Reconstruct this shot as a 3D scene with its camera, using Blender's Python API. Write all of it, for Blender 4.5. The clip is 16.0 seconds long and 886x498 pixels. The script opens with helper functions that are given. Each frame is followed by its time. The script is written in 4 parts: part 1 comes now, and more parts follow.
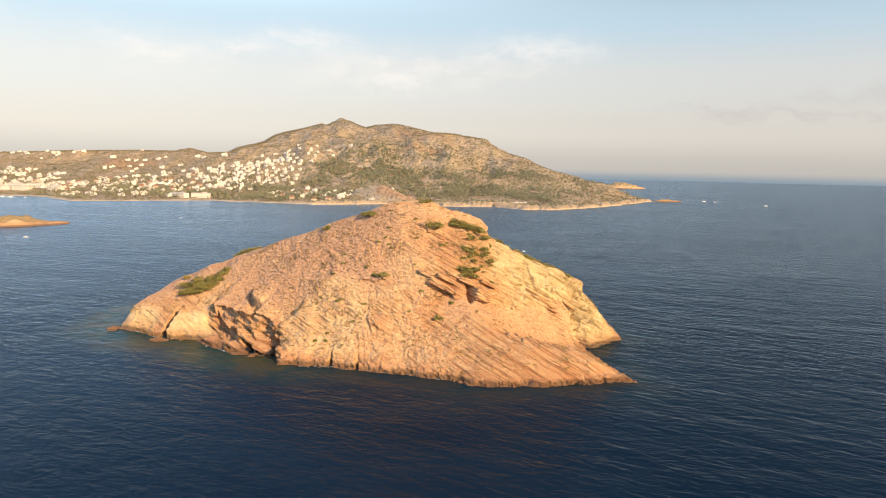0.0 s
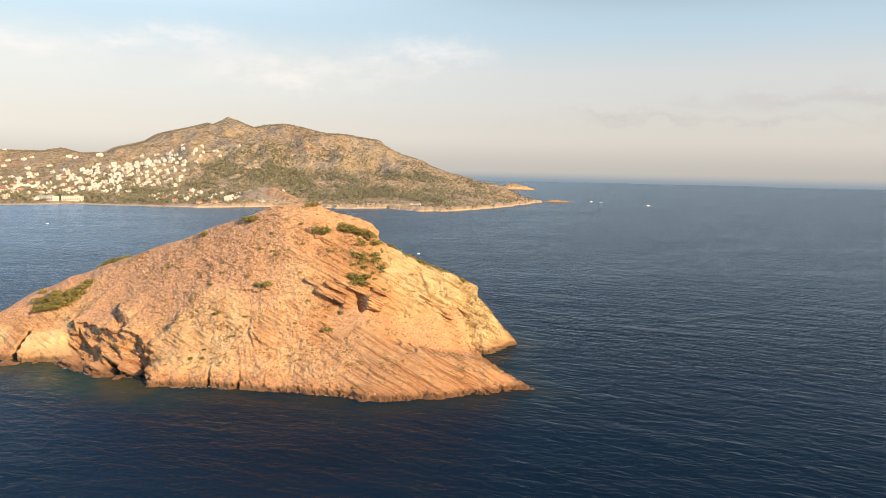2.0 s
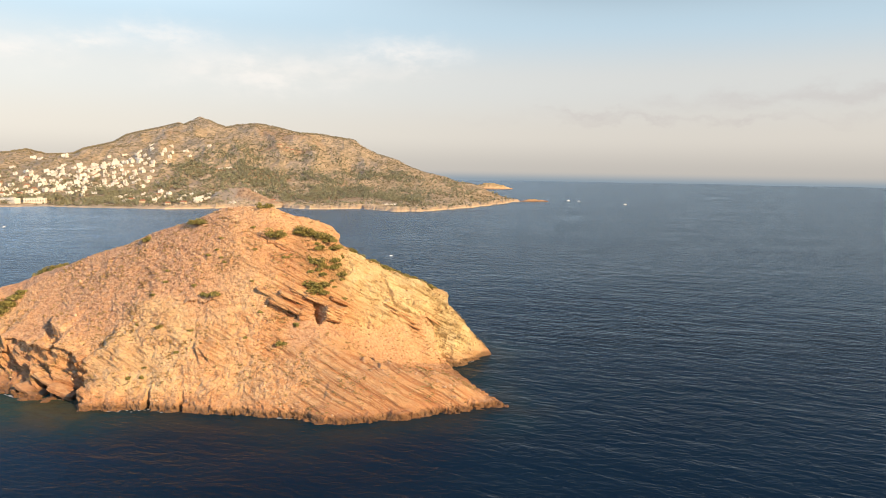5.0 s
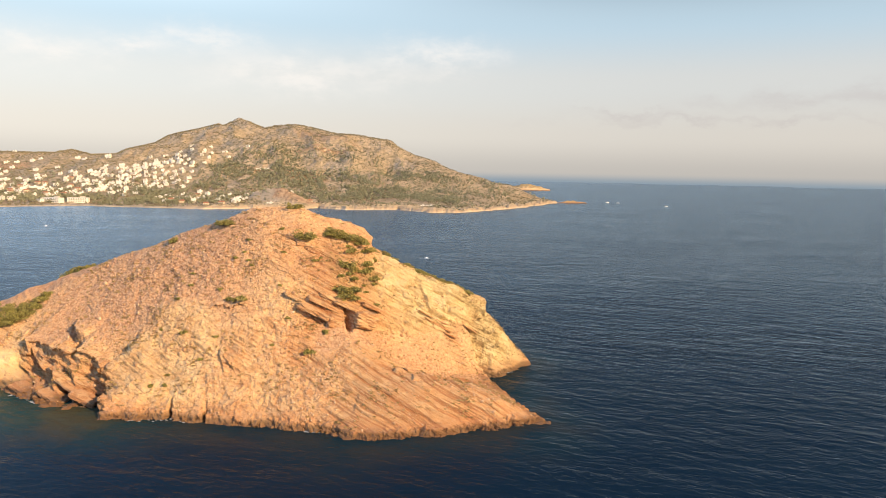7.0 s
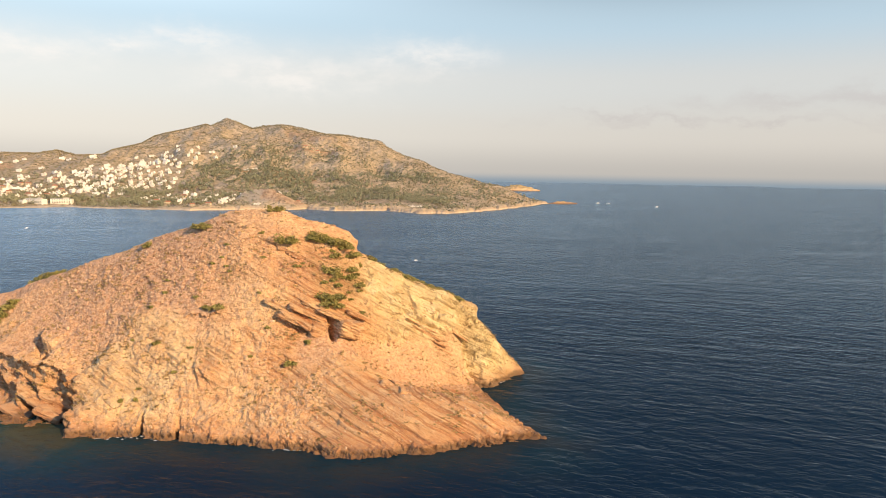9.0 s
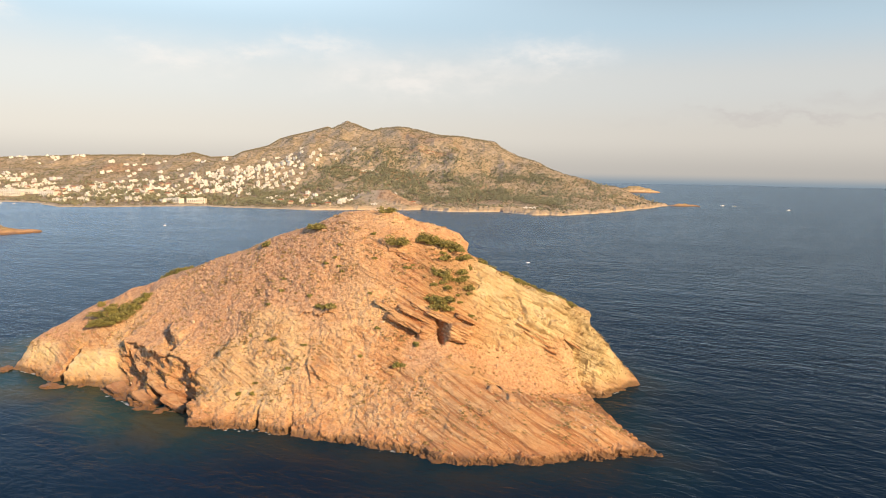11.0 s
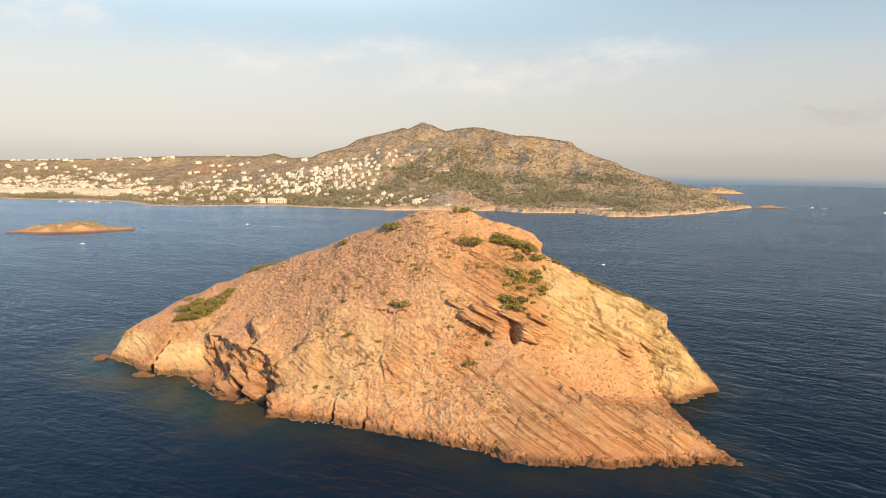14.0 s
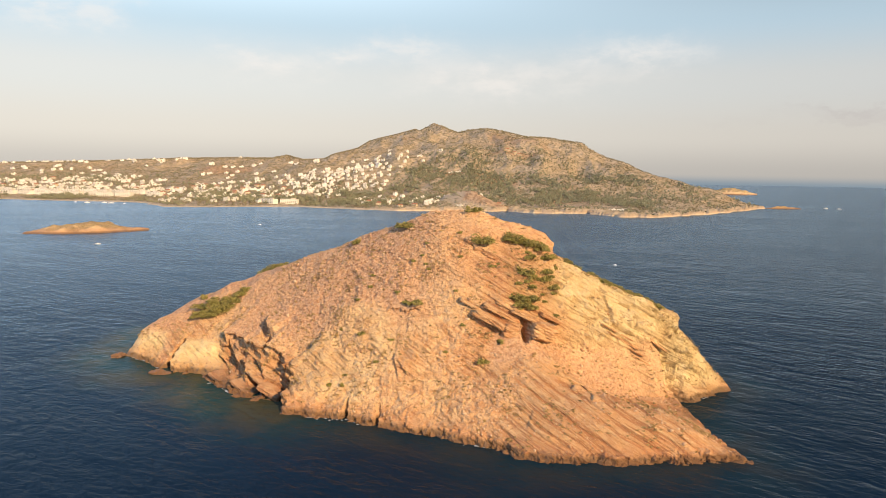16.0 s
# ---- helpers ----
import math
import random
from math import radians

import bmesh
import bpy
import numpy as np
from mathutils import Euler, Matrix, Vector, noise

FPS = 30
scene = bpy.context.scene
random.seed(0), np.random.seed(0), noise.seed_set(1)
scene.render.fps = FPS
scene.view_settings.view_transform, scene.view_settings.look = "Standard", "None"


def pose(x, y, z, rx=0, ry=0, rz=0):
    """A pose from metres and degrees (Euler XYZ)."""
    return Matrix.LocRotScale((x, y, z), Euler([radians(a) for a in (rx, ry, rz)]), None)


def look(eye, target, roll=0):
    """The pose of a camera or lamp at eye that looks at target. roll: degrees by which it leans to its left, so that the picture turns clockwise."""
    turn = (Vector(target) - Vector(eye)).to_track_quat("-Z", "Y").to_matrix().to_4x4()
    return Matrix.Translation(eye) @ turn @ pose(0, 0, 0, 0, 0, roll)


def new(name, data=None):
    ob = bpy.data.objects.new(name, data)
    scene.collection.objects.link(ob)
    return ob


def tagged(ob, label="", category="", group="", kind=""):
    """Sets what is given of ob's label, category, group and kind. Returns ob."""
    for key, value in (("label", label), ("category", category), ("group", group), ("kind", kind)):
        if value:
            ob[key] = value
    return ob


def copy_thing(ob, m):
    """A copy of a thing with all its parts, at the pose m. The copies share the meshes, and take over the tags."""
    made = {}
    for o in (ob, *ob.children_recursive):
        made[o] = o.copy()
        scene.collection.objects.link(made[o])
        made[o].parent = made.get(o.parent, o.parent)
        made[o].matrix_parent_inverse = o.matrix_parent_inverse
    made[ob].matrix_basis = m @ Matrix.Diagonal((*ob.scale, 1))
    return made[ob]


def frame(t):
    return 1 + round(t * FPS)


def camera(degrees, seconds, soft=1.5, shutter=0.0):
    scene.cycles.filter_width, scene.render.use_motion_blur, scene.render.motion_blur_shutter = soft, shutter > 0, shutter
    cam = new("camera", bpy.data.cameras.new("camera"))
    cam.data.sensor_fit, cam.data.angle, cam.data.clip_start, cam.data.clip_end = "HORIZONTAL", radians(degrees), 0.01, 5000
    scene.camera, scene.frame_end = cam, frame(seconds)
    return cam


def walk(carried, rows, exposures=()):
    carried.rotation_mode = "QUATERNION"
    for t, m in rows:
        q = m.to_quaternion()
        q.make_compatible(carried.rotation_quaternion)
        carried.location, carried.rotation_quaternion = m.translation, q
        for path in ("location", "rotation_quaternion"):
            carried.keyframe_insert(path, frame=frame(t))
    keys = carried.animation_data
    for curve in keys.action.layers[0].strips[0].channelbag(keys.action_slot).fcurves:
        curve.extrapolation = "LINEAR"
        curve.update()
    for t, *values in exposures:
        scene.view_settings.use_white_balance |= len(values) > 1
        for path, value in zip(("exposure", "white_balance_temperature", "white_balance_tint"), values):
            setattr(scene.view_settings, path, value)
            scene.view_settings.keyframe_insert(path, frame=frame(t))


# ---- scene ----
cam = camera(64.4, 16.0, soft=0.7)
PATH = [
    (0, (0.04, 0.01, 65.03), (0.05, 99.33, 53.41), 1.19),
    (0.5, (0.31, 3.03, 65.02), (3.04, 102.32, 53.47), 1.25),
    (1, (0.72, 6.03, 65.02), (9.37, 105.01, 53.67), 1.27),
    (1.5, (1.39, 8.98, 65.01), (14.06, 107.54, 53.79), 1.25),
    (2, (2.31, 11.86, 65.01), (17.04, 110.14, 53.89), 1.23),
    (2.5, (3.39, 14.74, 64.99), (19.62, 112.79, 53.93), 1.21),
    (3, (4.54, 17.68, 64.96), (21.75, 115.56, 53.89), 1.16),
    (5.3, (9.24, 32.39, 64.30), (27.01, 130.16, 53.19), 0.95),
    (5.5, (9.53, 34.22, 64.17), (25.42, 132.32, 53.08), 1.02),
    (6, (9.84, 36.46, 64.07), (22.28, 135.06, 52.93), 1.07),
    (6.5, (10.10, 39.15, 63.98), (21.73, 137.85, 52.90), 1.08),
    (7, (10.35, 42.01, 63.87), (23.06, 140.58, 52.84), 1.07),
    (7.5, (10.69, 44.73, 63.75), (24.20, 143.20, 52.74), 1.05),
    (8, (11.09, 46.94, 63.65), (25.32, 145.31, 52.70), 1.03),
    (10.3, (12.67, 56.41, 64.10), (25.51, 154.99, 53.27), 0.98),
    (10.5, (12.72, 56.19, 64.03), (21.68, 155.18, 53.13), 0.98),
    (11, (12.80, 55.94, 63.95), (10.93, 155.31, 52.89), 0.99),
    (11.5, (12.86, 55.71, 63.87), (6.73, 154.91, 52.78), 1.01),
    (12, (12.86, 55.57, 63.80), (4.44, 154.60, 52.69), 1.01),
    (12.5, (12.84, 55.47, 63.74), (2.94, 154.36, 52.66), 1.01),
    (13, (12.86, 55.32, 63.73), (1.94, 154.10, 52.62), 0.98),
    (13.5, (12.88, 55.14, 63.74), (1.20, 153.83, 52.62), 0.96),
    (14, (12.90, 54.91, 63.71), (0.61, 153.52, 52.59), 0.94),
    (14.5, (12.91, 54.59, 63.65), (0.06, 153.14, 52.55), 0.94),
    (15, (12.90, 54.15, 63.58), (-0.37, 152.65, 52.51), 0.93),
    (15.5, (12.88, 53.63, 63.53), (-0.71, 152.08, 52.48), 0.92),
    (16, (12.86, 53.04, 63.51), (-1.02, 151.46, 52.49), 0.89),
]
walk(cam, [(t, look(eye, target, roll)) for t, eye, target, roll in PATH], [(0, 0.68), (8, 0.66), (10.5, 0.60), (13, 0.54), (16, 0.53)])

# ---- world, sun ----
SUN_AZ, SUN_EL = radians(138), radians(24)
to_sun = Vector((math.sin(SUN_AZ) * math.cos(SUN_EL), math.cos(SUN_AZ) * math.cos(SUN_EL), math.sin(SUN_EL)))


class Nodes:
    """Short spelling for node trees."""

    def __init__(self, tree):
        self.tree = tree
        self.tree.nodes.clear()

    def add(self, kind, props=None, **ins):
        n = self.tree.nodes.new(kind)
        for k, v in (props or {}).items():
            setattr(n, k, v)
        for k, v in ins.items():
            self.put(n.inputs[k.replace("_", " ")], v)
        return n

    def put(self, socket, v):
        if isinstance(v, bpy.types.NodeSocket):
            self.tree.links.new(v, socket)
        elif isinstance(v, (tuple, list)) and len(v) == 3 and socket.type == "RGBA":
            socket.default_value = (*v, 1)
        else:
            socket.default_value = v

    def math(self, op, a, b=0.0, c=0.0, clamp=False):
        n = self.tree.nodes.new("ShaderNodeMath")
        n.operation, n.use_clamp = op, clamp
        for s, v in zip(n.inputs, (a, b, c)):
            self.put(s, v)
        return n.outputs[0]

    def mix(self, f, a, b, blend="MIX"):
        n = self.tree.nodes.new("ShaderNodeMix")
        n.data_type, n.blend_type = "RGBA", blend
        self.put(n.inputs[0], f)
        self.put(n.inputs[6], a)
        self.put(n.inputs[7], b)
        return n.outputs[2]

    def span(self, v, a, b, c=0.0, d=1.0):
        n = self.tree.nodes.new("ShaderNodeMapRange")
        n.interpolation_type = "SMOOTHSTEP"
        for s, x in zip(n.inputs, (v, a, b, c, d)):
            self.put(s, x)
        return n.outputs[0]

    def noise(self, vec, scale, detail=4.0, rough=0.55, colour=False, warp=0.0):
        n = self.add("ShaderNodeTexNoise", Vector=vec, Scale=scale, Detail=detail, Roughness=rough, Distortion=warp)
        return n.outputs["Color" if colour else "Fac"]

    def scaled(self, vec, x, y, z, rot=(0, 0, 0)):
        n = self.add("ShaderNodeMapping", Vector=vec, Scale=(x, y, z), Rotation=rot)
        return n.outputs[0]

    def crests(self, vec, degrees, long):
        """Coordinates drawn out along a line that lies degrees from the x axis."""
        n = self.add("ShaderNodeMapping", dict(vector_type="TEXTURE"), Vector=vec, Scale=(long, 1, 1), Rotation=(0, 0, radians(degrees)))
        return n.outputs[0]


def build_world():
    w = bpy.data.worlds.new("sky")
    scene.world = w
    w.use_nodes = True
    n = Nodes(w.node_tree)
    sky = n.add("ShaderNodeTexSky", dict(sky_type="NISHITA", sun_disc=False, sun_elevation=SUN_EL, sun_rotation=SUN_AZ,
                                         air_density=1.0, dust_density=2.0, ozone_density=1.0))
    way = n.add("ShaderNodeTexCoord").outputs["Generated"]
    xyz = n.add("ShaderNodeSeparateXYZ", Vector=way)
    up = xyz.outputs[2]
    sky_col = n.mix(1.0, sky.outputs[0], (0.115, 0.115, 0.115), "MULTIPLY")
    # pale warm haze low over the sea, clear blue above
    ramp = n.add("ShaderNodeValToRGB", Fac=up)
    ramp.color_ramp.interpolation = "EASE"
    e = ramp.color_ramp.elements
    e[0].position, e[0].color = 0.0, (0.62, 0.58, 0.53, 1)
    e[1].position, e[1].color = 1.0, (0.06, 0.14, 0.30, 1)
    for at, colour in ((0.05, (0.77, 0.715, 0.645, 1)), (0.12, (0.76, 0.755, 0.72, 1)), (0.20, (0.57, 0.725, 0.82, 1)), (0.42, (0.15, 0.28, 0.48, 1))):
        e.new(at).color = colour
    col = n.mix(0.85, sky_col, ramp.outputs[0])
    # the haze is brighter towards the land
    col = n.mix(1.0, col, n.add("ShaderNodeCombineColor", Red=n.span(xyz.outputs[0], 0.5, -0.6, 0.93, 1.13), Green=n.span(xyz.outputs[0], 0.5, -0.6, 0.93, 1.12),
                                Blue=n.span(xyz.outputs[0], 0.5, -0.6, 0.94, 1.11)).outputs[0], "MULTIPLY")
    tall = n.span(up, 0.18, 0.38)
    gain = n.span(xyz.outputs[0], 0.45, -0.45, 0.07, 3.0)
    gain = n.math("ADD", 1.0, n.math("MULTIPLY", tall, n.math("SUBTRACT", gain, 1.0)))
    col = n.mix(1.0, col, n.add("ShaderNodeCombineColor", Red=gain, Green=gain, Blue=gain).outputs[0], "MULTIPLY")
    # soft white cloud banks ahead, thin grey streaks low over the open sea
    side = xyz.outputs[0]
    turn = n.math("ARCTAN2", side, xyz.outputs[1])
    ruffle = n.noise(n.scaled(way, 9.0, 9.0, 17.0), 1.6, 6.0, 0.62, colour=True)
    ruffle = n.add("ShaderNodeSeparateColor", Color=ruffle)
    wisp = n.noise(n.scaled(way, 12.0, 12.0, 30.0), 1.5, 6.0, 0.62)
    cloud_turn = n.math("ADD", turn, n.math("MULTIPLY", n.math("SUBTRACT", ruffle.outputs[0], 0.5), 0.22))
    cloud_up = n.math("ADD", up, n.math("MULTIPLY", n.math("SUBTRACT", ruffle.outputs[1], 0.5), 0.075))

    def banks(blobs):
        total = 0.0
        for a, u, wide, tall_by in blobs:
            da = n.math("DIVIDE", n.math("SUBTRACT", cloud_turn, a), wide)
            du = n.math("DIVIDE", n.math("SUBTRACT", cloud_up, u), tall_by)
            far = n.math("ADD", n.math("MULTIPLY", da, da), n.math("MULTIPLY", du, du))
            total = n.math("ADD", total, n.math("POWER", 2.718, n.math("MULTIPLY", far, -1.0)))
        return total

    white = banks(((-0.386, 0.140, 0.062, 0.022), (-0.278, 0.151, 0.03, 0.010), (-0.196, 0.165, 0.056, 0.018), (-0.07, 0.126, 0.11, 0.024), (0.114, 0.155, 0.07, 0.018),
                   (-0.631, 0.186, 0.07, 0.018)))
    white = n.math("MULTIPLY", n.math("MINIMUM", white, 1.0), n.span(wisp, 0.32, 0.6, 0.25, 1.0))
    col = n.mix(n.math("MULTIPLY", white, 0.5), col, (1.02, 0.94, 0.87))
    grey = banks(((0.60, 0.095, 0.12, 0.010), (0.375, 0.080, 0.06, 0.005), (0.72, 0.104, 0.05, 0.010), (0.52, 0.070, 0.2, 0.005)))
    grey = n.math("MULTIPLY", n.math("MINIMUM", grey, 1.0), n.span(wisp, 0.3, 0.6, 0.4, 1.0))
    col = n.mix(n.math("MULTIPLY", grey, 0.38), col, (0.52, 0.47, 0.46))
    # the sea goes on below the horizon into the haze
    col = n.mix(n.span(up, 0.002, -0.014), col, (0.25, 0.32, 0.38))
    col = n.mix(1.0, col, (0.68, 0.68, 0.68), "MULTIPLY")
    bg = n.add("ShaderNodeBackground", Color=col, Strength=1.0)
    out = n.add("ShaderNodeOutputWorld", Surface=bg.outputs[0])


build_world()
sun_data = bpy.data.lights.new("sun", "SUN")
sun_data.energy, sun_data.angle, sun_data.color = 4.65, radians(0.6), (1.0, 0.70, 0.40)
sun = new("sun", sun_data)
sun.matrix_world = look(to_sun * 800, (0, 0, 0))

# ---- numeric helpers ----


def lattice_noise(x, y, z, seed=0):
    """Gradient noise, about -1 to 1, for arrays of places."""
    x, y, z = np.broadcast_arrays(np.asarray(x, float), y, z)
    xi, yi, zi = np.floor(x).astype(np.int64), np.floor(y).astype(np.int64), np.floor(z).astype(np.int64)
    xf, yf, zf = x - xi, y - yi, z - zi
    u, v, w = (f * f * f * (f * (f * 6 - 15) + 10) for f in (xf, yf, zf))

    def corner(a, b, c):
        h = ((xi + a) * 374761393 + (yi + b) * 668265263 + (zi + c) * 2147483647 + seed * 974634777) & 0xFFFFFFFF
        h = ((h ^ (h >> 13)) * 1274126177) & 0xFFFFFFFF
        h = (h ^ (h >> 16)) & 0xFFFF
        ang, lift = h * (2 * math.pi / 256), ((h >> 8) & 255) / 127.5 - 1
        flat = np.sqrt(1 - lift * lift * 0.98)
        return np.cos(ang) * flat * (xf - a) + np.sin(ang) * flat * (yf - b) + lift * (zf - c)

    def lerp(a, b, t):
        return a + t * (b - a)

    return 1.6 * lerp(lerp(lerp(corner(0, 0, 0), corner(1, 0, 0), u), lerp(corner(0, 1, 0), corner(1, 1, 0), u), v),
                      lerp(lerp(corner(0, 0, 1), corner(1, 0, 1), u), lerp(corner(0, 1, 1), corner(1, 1, 1), u), v), w)


def fbm(x, y, z, octaves=4, gain=0.5, seed=0, ridged=False):
    total, amp = 0, 1.0
    for o in range(octaves):
        k = 2.03 ** o
        v = lattice_noise(x * k, y * k, z * k, seed + o)
        total = total + amp * (1 - 2 * np.abs(v) if ridged else v)
        amp *= gain
    return total


def facets(u, v, w, seed=0):
    """Broken blocks: each cell has a level and a tilt of its own. Gives the relief, and a number from 0 to 1 for each block."""
    best, level, tone = np.full(u.shape, 1e9), np.zeros(u.shape), np.zeros(u.shape)
    cu, cv, cw = (np.floor(c - 0.5).astype(np.int64) for c in (u, v, w))
    for a in (0, 1):
        for b in (0, 1):
            for c in (0, 1):
                iu, iv, iw = cu + a, cv + b, cw + c
                h = (iu * 374761393 + iv * 668265263 + iw * 1274126177 + seed * 974634777) & 0xFFFFFFFF
                h = ((h ^ (h >> 13)) * 1103515245) & 0xFFFFFFFF
                h = h ^ (h >> 16)
                r = [((h >> k) & 255) / 255.0 for k in (0, 5, 10, 15, 20, 23)]
                du, dv, dw = u - iu - 0.15 - 0.7 * r[0], v - iv - 0.15 - 0.7 * r[1], w - iw - 0.15 - 0.7 * r[2]
                d = du * du + dv * dv + dw * dw
                near = d < best
                best = np.where(near, d, best)
                level = np.where(near, (r[3] - 0.5) * 1.4 + (r[4] - 0.5) * du + (r[5] - 0.5) * 1.4 * dv, level)
                tone = np.where(near, r[5] * 0.6 + r[0] * 0.4, tone)
    return level, tone


def smooth(v, a, b):
    t = np.clip((v - a) / (b - a), 0, 1)
    return t * t * (3 - 2 * t)


def resample(line, step):
    """Points at even steps along a line of two or three coordinates."""
    line = np.array(line, float)
    out = []
    for a, b in zip(line[:-1], line[1:]):
        k = max(1, int(round(np.linalg.norm((b - a)[:2]) / step)))
        out += [a + (b - a) * i / k for i in range(k)]
    return np.array(out + [line[-1]])


def signed_distance(x, y, outline):
    """Metres inside (positive) or outside a closed outline."""
    px, py = x.ravel(), y.ravel()
    best, inside = np.full(px.shape, 1e9), np.zeros(px.shape, bool)
    for (ax, ay), (bx, by) in zip(outline, np.roll(outline, -1, axis=0)):
        dx, dy = bx - ax, by - ay
        t = np.clip(((px - ax) * dx + (py - ay) * dy) / (dx * dx + dy * dy + 1e-9), 0, 1)
        best = np.minimum(best, (px - ax - t * dx) ** 2 + (py - ay - t * dy) ** 2)
        crosses = (ay > py) != (by > py)
        inside ^= crosses & (px < dx * (py - ay) / (dy if abs(dy) > 1e-9 else 1e-9) + ax)
    return (np.sqrt(best) * np.where(inside, 1, -1)).reshape(x.shape)


def near_line(x, y, line):
    """The distance to a line, and how far along it (0 to 1) the nearest place lies."""
    line = np.array(line, float)[:, :2]
    best, along = np.full(x.shape, 1e9), np.zeros(x.shape)
    m = len(line) - 1
    for i in range(m):
        (ax, ay), (bx, by) = line[i], line[i + 1]
        dx, dy = bx - ax, by - ay
        t = np.clip(((x - ax) * dx + (y - ay) * dy) / (dx * dx + dy * dy + 1e-9), 0, 1)
        d = np.hypot(x - ax - t * dx, y - ay - t * dy)
        along = np.where(d < best, (i + t) / m, along)
        best = np.minimum(best, d)
    return best, along


def thin_plate(places, heights, x, y, stiff=0.0):
    """A smooth sheet through the given places, over arrays x and y."""
    places, unit = np.array(places, float), 100.0
    p = places / unit

    def kernel(d2):
        return 0.5 * d2 * np.log(d2 + 1e-12)

    m = len(p)
    a = np.zeros((m + 3, m + 3))
    a[:m, :m] = kernel(((p[:, None] - p[None]) ** 2).sum(-1)) + stiff * np.eye(m)
    a[:m, m:] = np.c_[np.ones(m), p]
    a[m:, :m] = a[:m, m:].T
    w = np.linalg.solve(a, np.r_[heights, 0, 0, 0])
    out = np.empty(x.size)
    fx, fy = x.ravel() / unit, y.ravel() / unit
    for i in range(0, x.size, 20000):
        s = slice(i, i + 20000)
        d2 = (fx[s, None] - p[:, 0]) ** 2 + (fy[s, None] - p[:, 1]) ** 2
        out[s] = kernel(d2) @ w[:m] + w[m] + w[m + 1] * fx[s] + w[m + 2] * fy[s]
    return out.reshape(x.shape)


def sheet_mesh(name, px, py, pz, keep=None, layers=(), soft=True):
    """A mesh from grids of coordinates; keep says which cells are wanted. layers: (name, grid) of values at the vertices."""
    rows, cols = px.shape
    ids = np.arange(rows * cols).reshape(rows, cols)
    quads = np.stack([ids[:-1, :-1], ids[:-1, 1:], ids[1:, 1:], ids[1:, :-1]], -1)
    quads = quads[keep] if keep is not None else quads.reshape(-1, 4)
    used, back = np.unique(quads, return_inverse=True)
    quads = back.reshape(-1, 4)
    me = bpy.data.meshes.new(name)
    co = np.stack([px, py, pz], -1).reshape(-1, 3)[used]
    me.vertices.add(len(co))
    me.vertices.foreach_set("co", co.ravel())
    me.loops.add(quads.size)
    me.loops.foreach_set("vertex_index", quads.ravel())
    me.polygons.add(len(quads))
    me.polygons.foreach_set("loop_start", np.arange(0, quads.size, 4))
    me.update(calc_edges=True)
    for title, values in layers:
        at = me.attributes.new(title, "FLOAT", "POINT")
        at.data.foreach_set("value", np.asarray(values, float).ravel()[used])
    me.polygons.foreach_set("use_smooth", np.full(len(quads), soft))
    return me


def soup_mesh(name, verts, faces):
    me = bpy.data.meshes.new(name)
    verts, faces = np.asarray(verts, float), np.asarray(faces, int)
    k = faces.shape[1]
    me.vertices.add(len(verts))
    me.vertices.foreach_set("co", verts.ravel())
    me.loops.add(faces.size)
    me.loops.foreach_set("vertex_index", faces.ravel())
    me.polygons.add(len(faces))
    me.polygons.foreach_set("loop_start", np.arange(0, faces.size, k))
    me.update(calc_edges=True)
    return me


def part(name, data, material, parent=None, label=""):
    """One mesh object (from a mesh or a bmesh), under a thing where one is given."""
    if isinstance(data, bmesh.types.BMesh):
        me = bpy.data.meshes.new(name)
        data.to_mesh(me)
        data.free()
        data = me
    if material and not data.materials:
        data.materials.append(material)
    ob = new(name, data)
    if parent:
        ob.parent = parent
    if label:
        tagged(ob, label)
    return ob


# ---- materials ----


def material(name):
    m = bpy.data.materials.new(name)
    m.use_nodes = True
    return m, Nodes(m.node_tree)


def finish(n, colour, rough=0.8, bump=None, strength=0.5, distance=0.1, **more):
    ins = dict(Base_Color=colour, Roughness=rough, **more)
    if bump is not None:
        ins["Normal"] = n.add("ShaderNodeBump", Height=bump, Strength=strength, Distance=distance).outputs[0]
    bsdf = n.add("ShaderNodeBsdfPrincipled", **ins)
    n.add("ShaderNodeOutputMaterial", Surface=bsdf.outputs[0])


def attribute(n, name):
    return n.add("ShaderNodeAttribute", dict(attribute_name=name)).outputs["Fac"]


